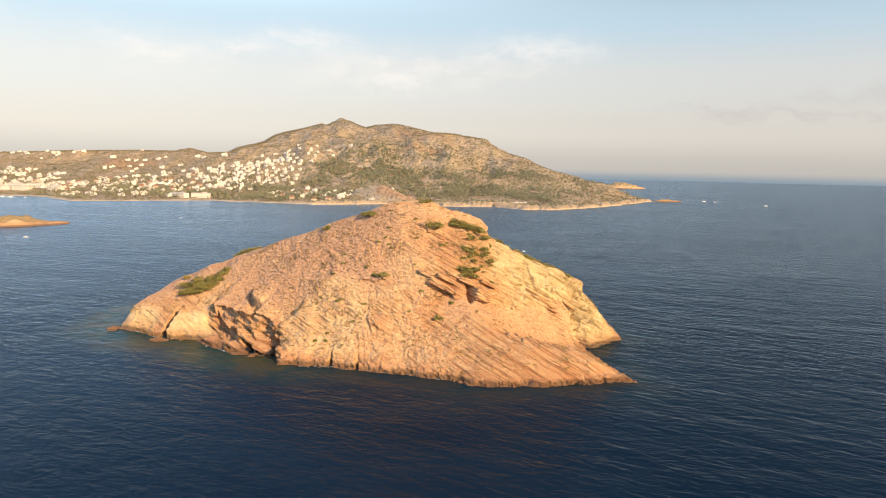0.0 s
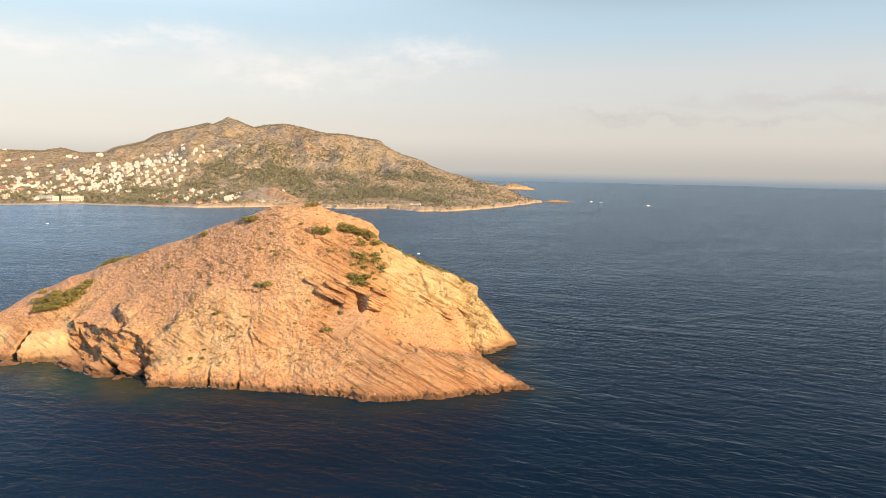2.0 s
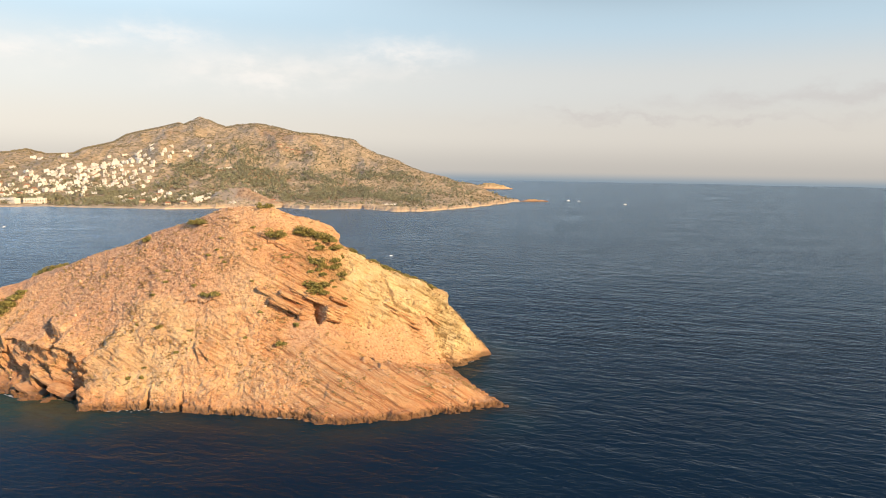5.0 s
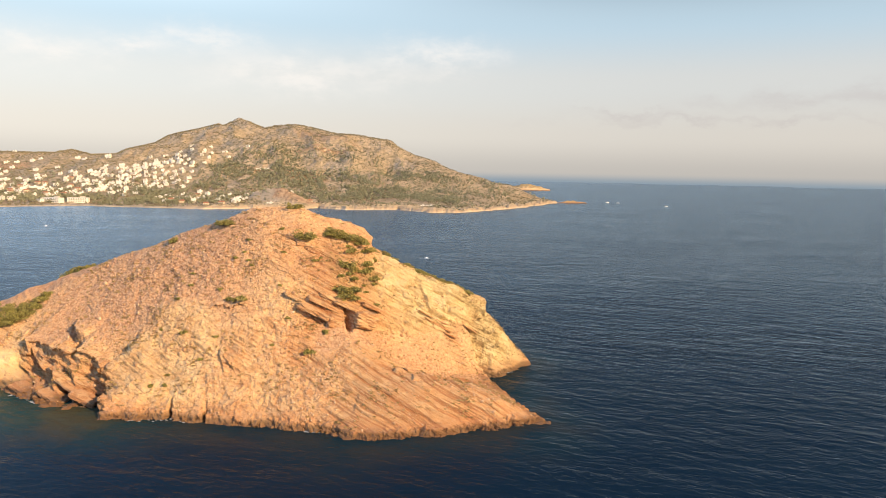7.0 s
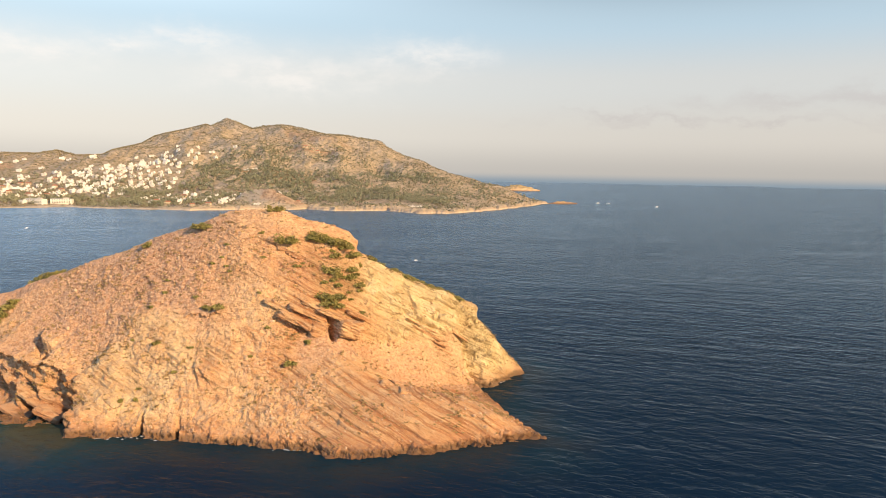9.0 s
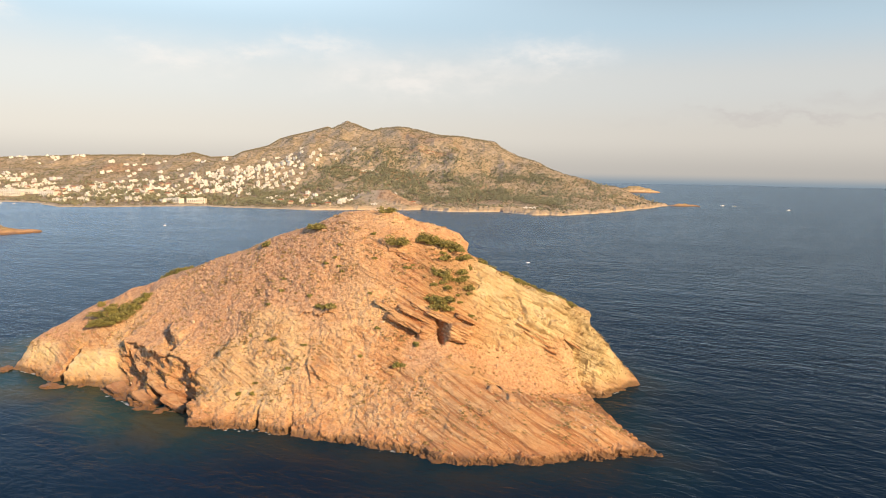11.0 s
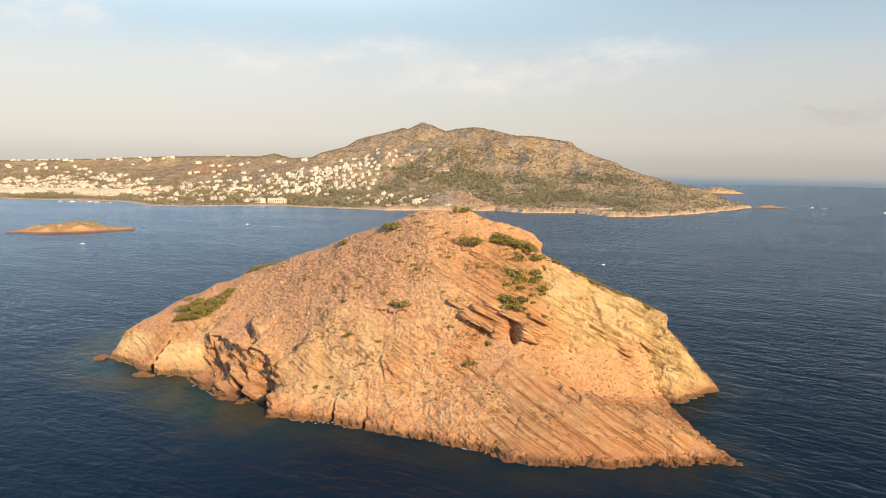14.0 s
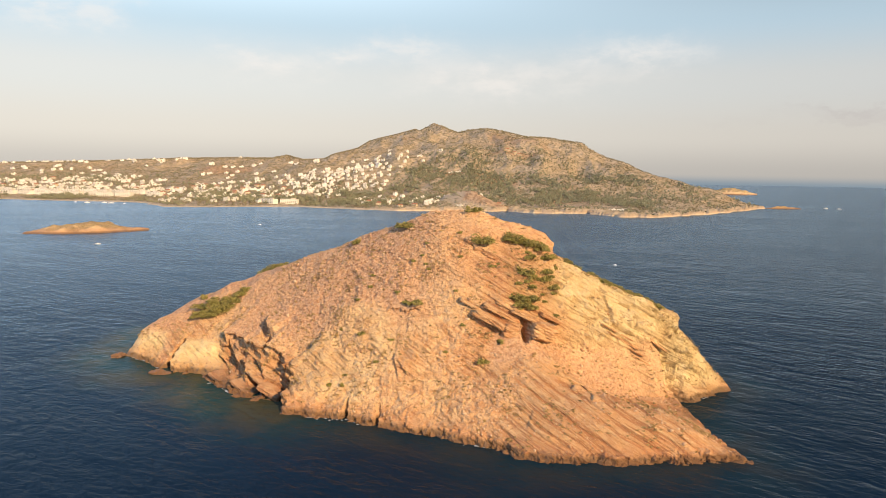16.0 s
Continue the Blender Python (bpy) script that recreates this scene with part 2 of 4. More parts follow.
def rock_material():
    m, n = material("islet_rock")
    p = n.add("ShaderNodeNewGeometry").outputs["Position"]
    z = n.add("ShaderNodeSeparateXYZ", Vector=p).outputs[2]
    big = n.noise(p, 0.05, 5.0, 0.6)
    mid = n.noise(p, 0.22, 6.0, 0.68)
    grit = n.noise(p, 1.1, 6.0, 0.75)
    fine = n.noise(p, 3.4, 5.0, 0.75)
    # thin tilted beds, and rock broken along them
    sep = n.add("ShaderNodeSeparateXYZ", Vector=p)
    level = n.math("ADD", n.math("MULTIPLY", z, 0.883), n.math("MULTIPLY", sep.outputs[0], 0.469))
    level = n.math("ADD", n.math("ADD", level, n.math("MULTIPLY", sep.outputs[1], 0.06)), n.math("MULTIPLY", n.noise(p, 0.06, 2.0), 2.6))
    sheet = n.add("ShaderNodeCombineXYZ", X=n.math("MULTIPLY", sep.outputs[0], 0.04), Y=level, Z=n.math("MULTIPLY", sep.outputs[1], 0.04)).outputs[0]
    beds = n.noise(sheet, 1.5, 5.0, 0.65)
    strata = n.math("ADD", n.math("MULTIPLY", attribute(n, "strata"), 0.55), n.math("ADD", n.span(beds, 0.30, 0.70, -0.25, 0.70), n.math("MULTIPLY", n.math("SUBTRACT", grit, 0.5), 0.3)))
    broken = n.add("ShaderNodeTexNoise", dict(noise_type="RIDGED_MULTIFRACTAL"), Vector=n.scaled(p, 0.7, 1.0, 1.5, (0, radians(-28), 0)), Scale=0.32, Detail=7.0, Roughness=0.62, Lacunarity=2.1,
                   Offset=0.9, Gain=1.6, Distortion=0.35).outputs["Fac"]
    col = n.mix(n.span(mid, 0.36, 0.64), (0.54, 0.315, 0.155), (0.70, 0.49, 0.275))
    col = n.mix(n.math("MULTIPLY", n.span(big, 0.44, 0.60), 0.65), col, (0.48, 0.245, 0.125))
    col = n.mix(n.math("MULTIPLY", n.span(big, 0.44, 0.30), 0.6), col, (0.70, 0.505, 0.285))
    banded = attribute(n, "bedded")
    tone = attribute(n, "tone")
    col = n.mix(n.span(tone, 0.30, 0.75, 0.0, 0.6), col, (0.72, 0.505, 0.295))
    col = n.mix(n.span(tone, 0.45, 0.15, 0.0, 0.45), col, (0.36, 0.18, 0.09))
    col = n.mix(n.math("MULTIPLY", n.span(strata, 0.42, 0.24), n.math("MULTIPLY", banded, 0.85)), col, (0.30, 0.13, 0.065))
    col = n.mix(n.math("MULTIPLY", n.span(strata, 0.62, 0.85), n.math("MULTIPLY", banded, 0.5)), col, (0.70, 0.52, 0.31))
    col = n.mix(n.math("MULTIPLY", banded, n.math("MULTIPLY", n.span(mid, 0.3, 0.6), 0.6)), col, (0.47, 0.22, 0.10))
    # reddish scree on the upper slopes, pale cliffs where the rock is fresh
    # the scree's tones are also darkened for the weaker sun on the left slope
    scree = n.mix(n.span(grit, 0.36, 0.64), (0.38, 0.20, 0.122), (0.64, 0.40, 0.25))
    col = n.mix(n.math("MULTIPLY", attribute(n, "scree"), n.span(mid, 0.3, 0.5, 0.6, 0.95)), col, scree)
    pale = n.mix(n.span(mid, 0.3, 0.7), (0.56, 0.42, 0.225), (0.77, 0.625, 0.375))
    col = n.mix(n.math("MULTIPLY", attribute(n, "pale"), n.span(mid, 0.2, 0.5, 0.6, 1.0)), col, pale)
    # chips of pale stone, dry plants, and pits with shade painted into the colour
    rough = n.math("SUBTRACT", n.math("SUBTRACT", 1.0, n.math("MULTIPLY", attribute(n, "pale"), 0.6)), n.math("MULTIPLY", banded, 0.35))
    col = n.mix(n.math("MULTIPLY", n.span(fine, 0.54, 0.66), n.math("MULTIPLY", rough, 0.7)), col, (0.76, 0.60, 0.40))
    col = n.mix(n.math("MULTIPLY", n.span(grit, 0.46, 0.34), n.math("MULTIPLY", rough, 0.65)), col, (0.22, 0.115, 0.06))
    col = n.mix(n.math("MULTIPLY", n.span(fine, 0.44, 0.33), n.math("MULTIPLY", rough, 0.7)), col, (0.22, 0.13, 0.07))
    col = n.mix(n.math("MULTIPLY", attribute(n, "green"), n.span(grit, 0.40, 0.55, 0.1, 0.9)), col, (0.21, 0.165, 0.075))
    col = n.mix(n.math("MULTIPLY", n.span(n.math("ADD", z, n.math("MULTIPLY", mid, -5.0)), 3.0, -1.0), 0.5), col, (0.44, 0.215, 0.115))
    col = n.mix(1.0, col, (1.0, 0.985, 0.93), "MULTIPLY")
    # wet dark band at the waterline
    wet = n.span(n.math("ADD", z, n.math("MULTIPLY", mid, -2.4)), 0.8, -0.4)
    col = n.mix(n.math("MULTIPLY", wet, 0.75), col, (0.13, 0.075, 0.04))
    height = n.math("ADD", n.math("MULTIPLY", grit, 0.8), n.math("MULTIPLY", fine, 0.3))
    height = n.math("ADD", height, n.math("MULTIPLY", strata, n.math("ADD", 0.12, n.math("MULTIPLY", banded, 0.8))))
    height = n.math("ADD", height, n.math("MULTIPLY", n.math("MINIMUM", broken, 2.5), n.math("SUBTRACT", 0.65, n.math("MULTIPLY", banded, 0.3))))
    finish(n, col, n.span(wet, 0.0, 1.0, 0.92, 0.5), height, 1.0, 0.36, Specular_IOR_Level=0.2)
    return m


def sea_material():
    m, n = material("sea_water")
    p = n.add("ShaderNodeNewGeometry").outputs["Position"]
    shallow_mirrored = attribute(n, "shallow_mirrored")
    big = n.noise(n.scaled(p, 1.0, 1.6, 1.0), 0.004, 4.0, 0.6)
    deep = n.mix(n.span(big, 0.35, 0.65), (0.0038, 0.0125, 0.028), (0.0058, 0.019, 0.039))
    bed = n.noise(p, 0.06, 4.0, 0.6)
    # green of the west shallows; off the front coast it paints the islet's reflection
    green = n.mix(n.span(bed, 0.4, 0.62), (0.018, 0.050, 0.042), (0.066, 0.060, 0.026))
    col = n.mix(n.math("MULTIPLY", shallow_mirrored, n.span(bed, 0.2, 0.6, 0.7, 1.0)), deep, green)
    roll = n.noise(n.crests(p, -24, 2.5), 0.05, 3.0, 0.55)
    swell = n.noise(n.crests(p, -32, 2.0), 0.13, 3.0, 0.55)
    waves = n.noise(n.crests(p, -36, 1.9), 0.27, 3.0, 0.55, warp=0.3)
    chop = n.noise(n.crests(p, -20, 1.7), 0.7, 4.0, 0.6)
    fine = n.noise(p, 3.0, 3.0, 0.6)
    height = n.math("ADD", n.math("MULTIPLY", swell, 0.7), n.math("MULTIPLY", chop, 0.36))
    height = n.math("ADD", height, n.math("MULTIPLY", waves, 0.75))
    height = n.math("ADD", height, n.math("MULTIPLY", roll, 1.2))
    height = n.math("ADD", height, n.math("MULTIPLY", fine, 0.05))
    bump = n.add("ShaderNodeBump", Height=height, Strength=n.span(attribute(n, "shelter"), 0.0, 1.0, 0.66, 0.4), Distance=1.0).outputs[0]
    body = n.add("ShaderNodeBsdfDiffuse", Color=col, Normal=bump)
    mirror = n.add("ShaderNodeBsdfGlossy", Color=(0.78, 0.89, 0.98), Roughness=0.24, Normal=bump)
    streak = n.noise(n.scaled(p, 0.4, 1.0, 1.0, (0, 0, radians(-25))), 0.012, 5.0, 0.6, warp=0.8)
    facing = n.add("ShaderNodeFresnel", IOR=1.33, Normal=bump).outputs[0]
    blend = n.add("ShaderNodeMixShader", Fac=n.math("MULTIPLY", n.math("POWER", n.math("MINIMUM", facing, 0.8), 1.66), n.span(streak, 0.35, 0.65, 0.92, 1.04)))
    n.put(blend.inputs[1], body.outputs[0])
    n.put(blend.inputs[2], mirror.outputs[0])
    n.add("ShaderNodeOutputMaterial", Surface=blend.outputs[0])
    return m


def land_material():
    m, n = material("hazed_hill_ground")
    p = n.add("ShaderNodeNewGeometry").outputs["Position"]
    z = n.add("ShaderNodeSeparateXYZ", Vector=p).outputs[2]
    steep = n.add("ShaderNodeSeparateXYZ", Vector=n.add("ShaderNodeNewGeometry").outputs["Normal"]).outputs[2]
    big = n.noise(p, 0.006, 5.0, 0.6)
    mid = n.noise(p, 0.035, 6.0, 0.65)
    fine = n.noise(p, 0.16, 5.0, 0.7)
    # dry earth tones, greyed to put the haze of distance into the colour
    col = n.mix(n.span(mid, 0.36, 0.66), (0.355, 0.28, 0.195), (0.49, 0.39, 0.28))
    col = n.mix(n.math("MULTIPLY", n.span(fine, 0.46, 0.58), 0.8), col, (0.25, 0.205, 0.135))
    col = n.mix(n.math("MULTIPLY", n.span(n.noise(p, 0.09, 4.0, 0.7), 0.5, 0.62), 0.6), col, (0.23, 0.20, 0.12))
    col = n.mix(n.math("MULTIPLY", n.span(big, 0.55, 0.7), 0.4), col, (0.30, 0.175, 0.105))
    col = n.mix(n.math("MULTIPLY", n.span(mid, 0.62, 0.75), 0.6), col, (0.42, 0.34, 0.25))
    col = n.mix(n.span(steep, 0.80, 0.6), col, (0.36, 0.30, 0.23))
    tan = n.mix(n.span(fine, 0.35, 0.65), (0.24, 0.15, 0.095), (0.46, 0.32, 0.21))
    col = n.mix(n.math("MULTIPLY", attribute(n, "bare"), n.span(mid, 0.3, 0.6, 0.5, 0.95)), col, tan)
    col = n.mix(n.math("MULTIPLY", n.span(n.math("ADD", z, n.math("MULTIPLY", mid, -6.0)), 0.3, -2.5), n.span(fine, 0.42, 0.56, 0.9, 0.35)), col, (0.58, 0.47, 0.34))
    height = n.math("ADD", n.math("MULTIPLY", mid, 5.0), n.math("MULTIPLY", fine, 2.2))
    finish(n, col, 0.95, height, 0.8, 1.0, Specular_IOR_Level=0.1)
    return m


def leaf_material(name, dark, light, dry):
    m, n = material(name)
    rnd = n.add("ShaderNodeNewGeometry").outputs["Random Per Island"]
    p = n.add("ShaderNodeNewGeometry").outputs["Position"]
    col = n.mix(rnd, dark, light)
    col = n.mix(n.math("MULTIPLY", n.span(n.noise(p, 0.35, 3.0), 0.5, 0.7), 0.55), col, dry)
    finish(n, col, 0.75, Specular_IOR_Level=0.2)
    return m


def plain_material(name, colour, rough=0.7, grain=0.6, vary=0.12, **more):
    m, n = material(name)
    p = n.add("ShaderNodeTexCoord").outputs["Object"]
    rnd = n.add("ShaderNodeObjectInfo").outputs["Random"]
    f = n.noise(p, grain, 5.0, 0.6)
    dark = tuple(c * (1 - 2 * vary) for c in colour)
    col = n.mix(n.span(f, 0.3, 0.7), dark, colour)
    col = n.mix(n.math("MULTIPLY", rnd, 0.2), col, tuple(c * k for c, k in zip(colour, (0.9, 0.82, 0.70))))
    finish(n, col, rough, f, 0.2, 0.05, **more)
    return m


ROCK = rock_material()
SEA = sea_material()
LAND = land_material()
MASTIC = leaf_material("mastic_leaves", (0.165, 0.15, 0.046), (0.32, 0.285, 0.092), (0.34, 0.27, 0.11))
# pine green paled and greyed, with the bay's haze mixed into it
PINE = leaf_material("hazed_pine_leaves", (0.20, 0.205, 0.135), (0.29, 0.29, 0.19), (0.33, 0.30, 0.20))
DRY = leaf_material("dry_tufts", (0.27, 0.185, 0.075), (0.42, 0.29, 0.14), (0.25, 0.19, 0.075))
PLASTER = plain_material("white_plaster", (0.82, 0.79, 0.72), vary=0.12)
CREAM = plain_material("cream_plaster", (0.66, 0.55, 0.40))
ROOF = plain_material("roof_screed", (0.62, 0.57, 0.50))
TILE = plain_material("clay_roof_tiles", (0.42, 0.19, 0.10))
GLASS = plain_material("window_glass", (0.16, 0.16, 0.15), rough=0.2)
GELCOAT = plain_material("boat_gelcoat", (0.82, 0.82, 0.80), rough=0.25)

# ---- the islet ----
COAST = [(-125, 268), (-113.4, 262), (-103, 253.5), (-91.5, 253), (-82.8, 245.3), (-73.6, 237.3), (-67.6, 234), (-61.6, 233),
         (-55, 231.5), (-53, 222.8), (-45.6, 222), (-35.7, 221.7), (-26.4, 218.2), (-19, 216.1), (-10, 214.3), (-3.8, 211.6),
         (5.1, 209.4), (9.7, 204.8), (14.5, 203.5), (23, 204.9), (32.7, 205.4), (39, 207.6), (51, 210.6), (60, 212),
         (56, 222), (53.1, 241), (51.6, 253), (56, 252.8), (62, 259.9), (70, 266.6), (65, 282), (40, 305), (0, 325),
         (-50, 338), (-105, 332), (-130, 295)]
RIDGE = [(-123.5, 269, 3.6), (-120, 278, 8), (-111, 297, 15), (-97.5, 298, 20.5), (-80, 288, 27.3), (-47.8, 268, 40), (-38, 262, 44),
         (-27.5, 258, 47.2), (-19.4, 255, 50.9), (-12, 253, 51.9), (-5.4, 252, 52.2), (0.4, 252, 50.2), (7.3, 254, 47.3),
         (12.8, 256, 44.2), (15.4, 257.5, 40.2), (25.6, 260, 34.1), (33, 262, 30.8), (41.8, 263, 26.9), (49.2, 264, 22.4), (52.2, 265, 19.8),
         (57.8, 265, 13), (63, 266, 7.2), (70, 267, 1.5)]
SPUR = [(2, 232, 21), (21.4, 222, 10.5), (32.4, 220, 8.7), (40.8, 218, 6.5), (50.3, 214.5, 3.3)]
GULLY = [(21.9, 236, 11.8), (37.2, 242, 6.2), (47.3, 249, 2.2)]
BRINK = [(18, 249, 36), (30.6, 250, 30), (42.7, 252, 20.6), (47.7, 254, 13.4), (61.8, 261.5, 7)]


COVE = [(-92, 263), (-86, 259.5), (-80, 257), (-74, 252.5), (-68, 248), (-62, 244.5), (-56.5, 240.5), (-53, 233)]
# broken edges where the rock above juts out: line, metres out, metres of slope below
OVERHANGS = [([(-30, 240), (-17, 236)], 0.7, 1.4), ([(-8, 246), (2, 243)], 0.6, 1.2), ([(-24, 231), (-20, 226)], 0.7, 1.4), ([(-60, 243.4), (-50, 236)], 0.5, 1.0)]
# clefts that run down the slope: line, metres wide, metres deep
CLEFTS = [([(-99.6, 264), (-101.2, 260), (-102.6, 256), (-104.8, 250)], 1.8, 6.5), ([(-70, 256), (-69, 252), (-65, 247)], 1.2, 1.6), ([(8.9, 234.8), (9.5, 231.6)], 1.1, 4.0), ([(29.5, 250), (32.5, 246)], 0.6, 0.9), ([(-5, 233.4), (5, 231.9)], 1.0, 1.0),
          ([(-55.5, 237), (-55.2, 230)], 1.8, 4.0), ([(-67.5, 243), (-65.5, 236)], 1.5, 2.4), ([(-35.6, 225), (-35.8, 220)], 0.6, 1.8),
          ([(-26.9, 222), (-26.6, 217)], 0.6, 1.2), ([(47, 254), (52, 255)], 1.5, 2.0)]

# steps that face west, the rock on the east side standing higher (east where negative): line from the top down, metres high
SCARPS = [([(-86, 262), (-80.4, 255.8), (-75, 249)], 4.0), ([(-75.5, 252), (-71.5, 246), (-68.3, 238.5)], 3.6), ([(-68.2, 246.5), (-64.6, 241.8), (-62.8, 237)], 3.4),
          ([(-57, 240), (-55, 234), (-53.6, 223)], 5.0), ([(-99, 266), (-100.8, 259), (-103.6, 250)], 3.0), ([(-69.8, 259), (-68.2, 253), (-63.4, 248.5)], 2.8),
          ([(-24, 233), (-24.2, 229), (-22.5, 225)], 1.2), ([(21, 230), (24.3, 225), (25, 220.5)], 1.6), ([(46, 254), (49.5, 250)], 1.6), ([(15.4, 258), (15.0, 252), (16.5, 247)], -3.2), ([(52.6, 267), (51.6, 262), (50.5, 257)], -2.6)]
# thick tilted slabs and blocks that stand out of the slope: middle, size, dip, turn
LEDGES = [((0.6, 233.4, 25.2), (10.5, 5.2, 1.7), 25, -6), ((2.4, 234.8, 27.2), (9.0, 4.6, 1.2), 26, 4), ((4.6, 236.1, 28.5), (6.5, 4.0, 0.9), 24, -2),
          ((5.4, 232.5, 22.5), (3.6, 4.2, 3.4), 20, 10), ((13.6, 234.0, 22.6), (6.6, 5.4, 4.6), 14, 24), ((9.0, 235.2, 26.4), (7.5, 4.6, 1.3), 24, 8), ((15.6, 237.8, 25.5), (6.0, 4.0, 1.2), 24, 20),
          ((-5.5, 235.1, 29.1), (6.0, 3.6, 0.9), 27, -8), ((20.6, 227.1, 12.4), (7.0, 3.4, 1.1), 30, 12), ((23.6, 221.1, 10.5), (5.0, 3.0, 2.2), 28, -20), ((34, 246.6, 20.4), (10, 2.6, 0.5), 29, 20), ((35.5, 246.8, 18.2), (11, 2.6, 0.6), 30, 21), ((36.5, 247.2, 16.4), (11, 2.6, 0.5), 29, 20),
          ((39, 248.6, 13.4), (10, 2.8, 0.6), 30, 22), ((29, 247.6, 26.4), (6, 2.2, 0.5), 28, 12), ((40, 252.2, 24.2), (7, 2.2, 0.5), 30, 18), ((22, 246.4, 26.6), (5, 2.4, 0.6), 27, 10), ((46, 253.4, 15.6), (6, 2.4, 0.5), 32, 24),
          ((26.8, 218.6, 9.6), (3.2, 3.4, 2.6), 26, 8), ((-80, 246.2, 0.9), (9.5, 5.0, 1.1), 14, -34), ((-70, 239.2, 1.2), (9.0, 5.0, 1.2), 18, -30), ((-60.5, 234.8, 1.8), (7.5, 4.6, 1.5), 22, -16), ((-66, 240.0, 3.6), (8.0, 3.6, 1.1), 24, -30)]


def build_islet():
    xs = np.arange(-140, 78, 0.25)
    ys = np.concatenate([np.arange(198, 276, 0.22), np.arange(276, 345, 0.9)])
    gx, gy = np.meshgrid(xs, ys)
    outline = resample(COAST + COAST[:1], 2.0)[:-1]
    shift = [0.9 * fbm(outline[:, 0] * 0.25, outline[:, 1] * 0.25, lift, 3, seed=5) for lift in (3.0, 9.0)]
    outline = outline + np.stack(shift, -1)
    inside = signed_distance(gx, gy, outline)
    rim = resample(COAST + COAST[:1], 9.0)[:-1]
    known = np.concatenate([np.c_[rim, np.zeros(len(rim))]] + [resample(line, 8.0) for line in (RIDGE, SPUR, GULLY, BRINK)])
    base = thin_plate(known[:, :2], known[:, 2], gx, gy, 1e-4)
    # the far side falls away behind the crest
    crest = np.array(RIDGE)
    behind = gy - np.interp(gx, crest[:, 0], crest[:, 1])
    base = np.minimum(base, np.interp(gx, crest[:, 0], crest[:, 2]) - 0.8 - 0.35 * np.maximum(behind, 0))
    # a low sea cliff all round, and a steep drop below the water
    z = np.maximum(base, 0.25 * np.clip(inside, 0, 12)) * smooth(inside, -0.5, 5.0) + 1.3 * smooth(inside, 0.0, 1.2)
    # the west cove is cut back under a broken cliff
    cove = [p[0] for p in COVE], [p[1] for p in COVE]
    below = np.interp(gx, *cove) + 1.1 * fbm(gx * 0.16, gy * 0.16, 2.0, 3, seed=23) - gy
    within = smooth(gx, -90, -85) * smooth(gx, -53.5, -56)
    z = z * (1 - 0.64 * smooth(below, -0.3, 1.6) * within * (0.75 + 0.25 * smooth(below, 3, 8)))
    some = random.Random(12)
    extra = []
    for _ in range(16):
        x, y, run, lean = some.uniform(-60, 20), some.uniform(214, 248), some.uniform(3, 7), some.uniform(-0.5, 1.0)
        extra.append(([(x, y), (x + lean * run, y - run)], some.uniform(0.3, 0.7)))
    ragged = lattice_noise(gx * 0.5, gy * 0.5, 4.0, 27)

    def around(line, margin):
        """The window of the grid round a line."""
        i = np.searchsorted(ys, [min(p[1] for p in line) - margin, max(p[1] for p in line) + margin])
        j = np.searchsorted(xs, [min(p[0] for p in line) - margin, max(p[0] for p in line) + margin])
        return slice(i[0], i[1]), slice(j[0], j[1])

    lean_out = np.zeros(gx.shape)
    for line, high in SCARPS + extra:
        w = around(line, 15)
        far, along = near_line(gx[w], gy[w], line)
        cross_x = np.interp(-gy[w], [-p[1] for p in line], [p[0] for p in line])
        face, high = math.copysign(1, high), abs(high)
        right = face * (gx[w] - cross_x) + 0.22 * min(high, 2) * ragged[w]
        ends = smooth(along, 0.0, 0.25) * smooth(along, 1.0, 0.8) * smooth(far, 14, 10) * smooth(inside[w], 0.0, 2.0)
        wall = 0.35 + 0.3 * (high < 1)
        step = np.where(right > 0, 0.65 * smooth(right, 0, wall) * np.exp(-right / (2.2 * high + 1)), -0.35 * np.exp(right / (1.2 * high)))
        z[w] += high * step * ends
        if high > 1.1:
            lean_out[w] += face * 0.42 * high * ends * smooth(right, 0, wall) * np.exp(-np.maximum(right, 0) / (0.9 * high))
    under = within * np.where(below < 0, np.exp(np.minimum(below, 0) / 2.5), 0)
    z = np.where(inside < 0, np.maximum(inside * 1.6, -7), z)
    dzy, dzx = np.gradient(z, ys, xs)
    for _ in range(3):
        dzx, dzy = (sum(np.roll(g, k, a) for k in (-5, 0, 5) for a in (0, 1)) / 6 for g in (dzx, dzy))
    length = np.sqrt(dzx ** 2 + dzy ** 2 + 1)
    nx, ny, nz = -dzx / length, -dzy / length, 1 / length
    # rock relief along the slope's own normal
    dip = radians(28)
    low = fbm(gx * 0.045, gy * 0.045, z * 0.045, 3, seed=11)
    bed = z * math.cos(dip) + gx * math.sin(dip) + 0.12 * gy + 1.6 * low + 0.5 * fbm(gx * 0.15, gy * 0.15, z * 0.15, 2, seed=21)
    steep = smooth(1 - nz, 0.10, 0.45)
    bedded = np.clip(0.12 + smooth(gx + 6 * low, 6, 26) + smooth(np.hypot(gx - 5, gy - 233) + 4 * low, 14, 6) + 0.8 * smooth(gx, -50, -56) * smooth(gx, -90, -84) * smooth(z, 13, 8)
                     + 0.5 * smooth(lattice_noise(gx * 0.04, gy * 0.04, z * 0.04, 99), 0.05, 0.35), 0, 1)
    rib = fbm((gx * math.cos(dip) - z * math.sin(dip)) * 0.06, gy * 0.05, bed * 0.16, 5, 0.6, seed=31, ridged=True)
    layer = np.tanh(2.5 * fbm(gx * 0.03, gy * 0.03, bed * 0.5, 5, 0.7, seed=41))
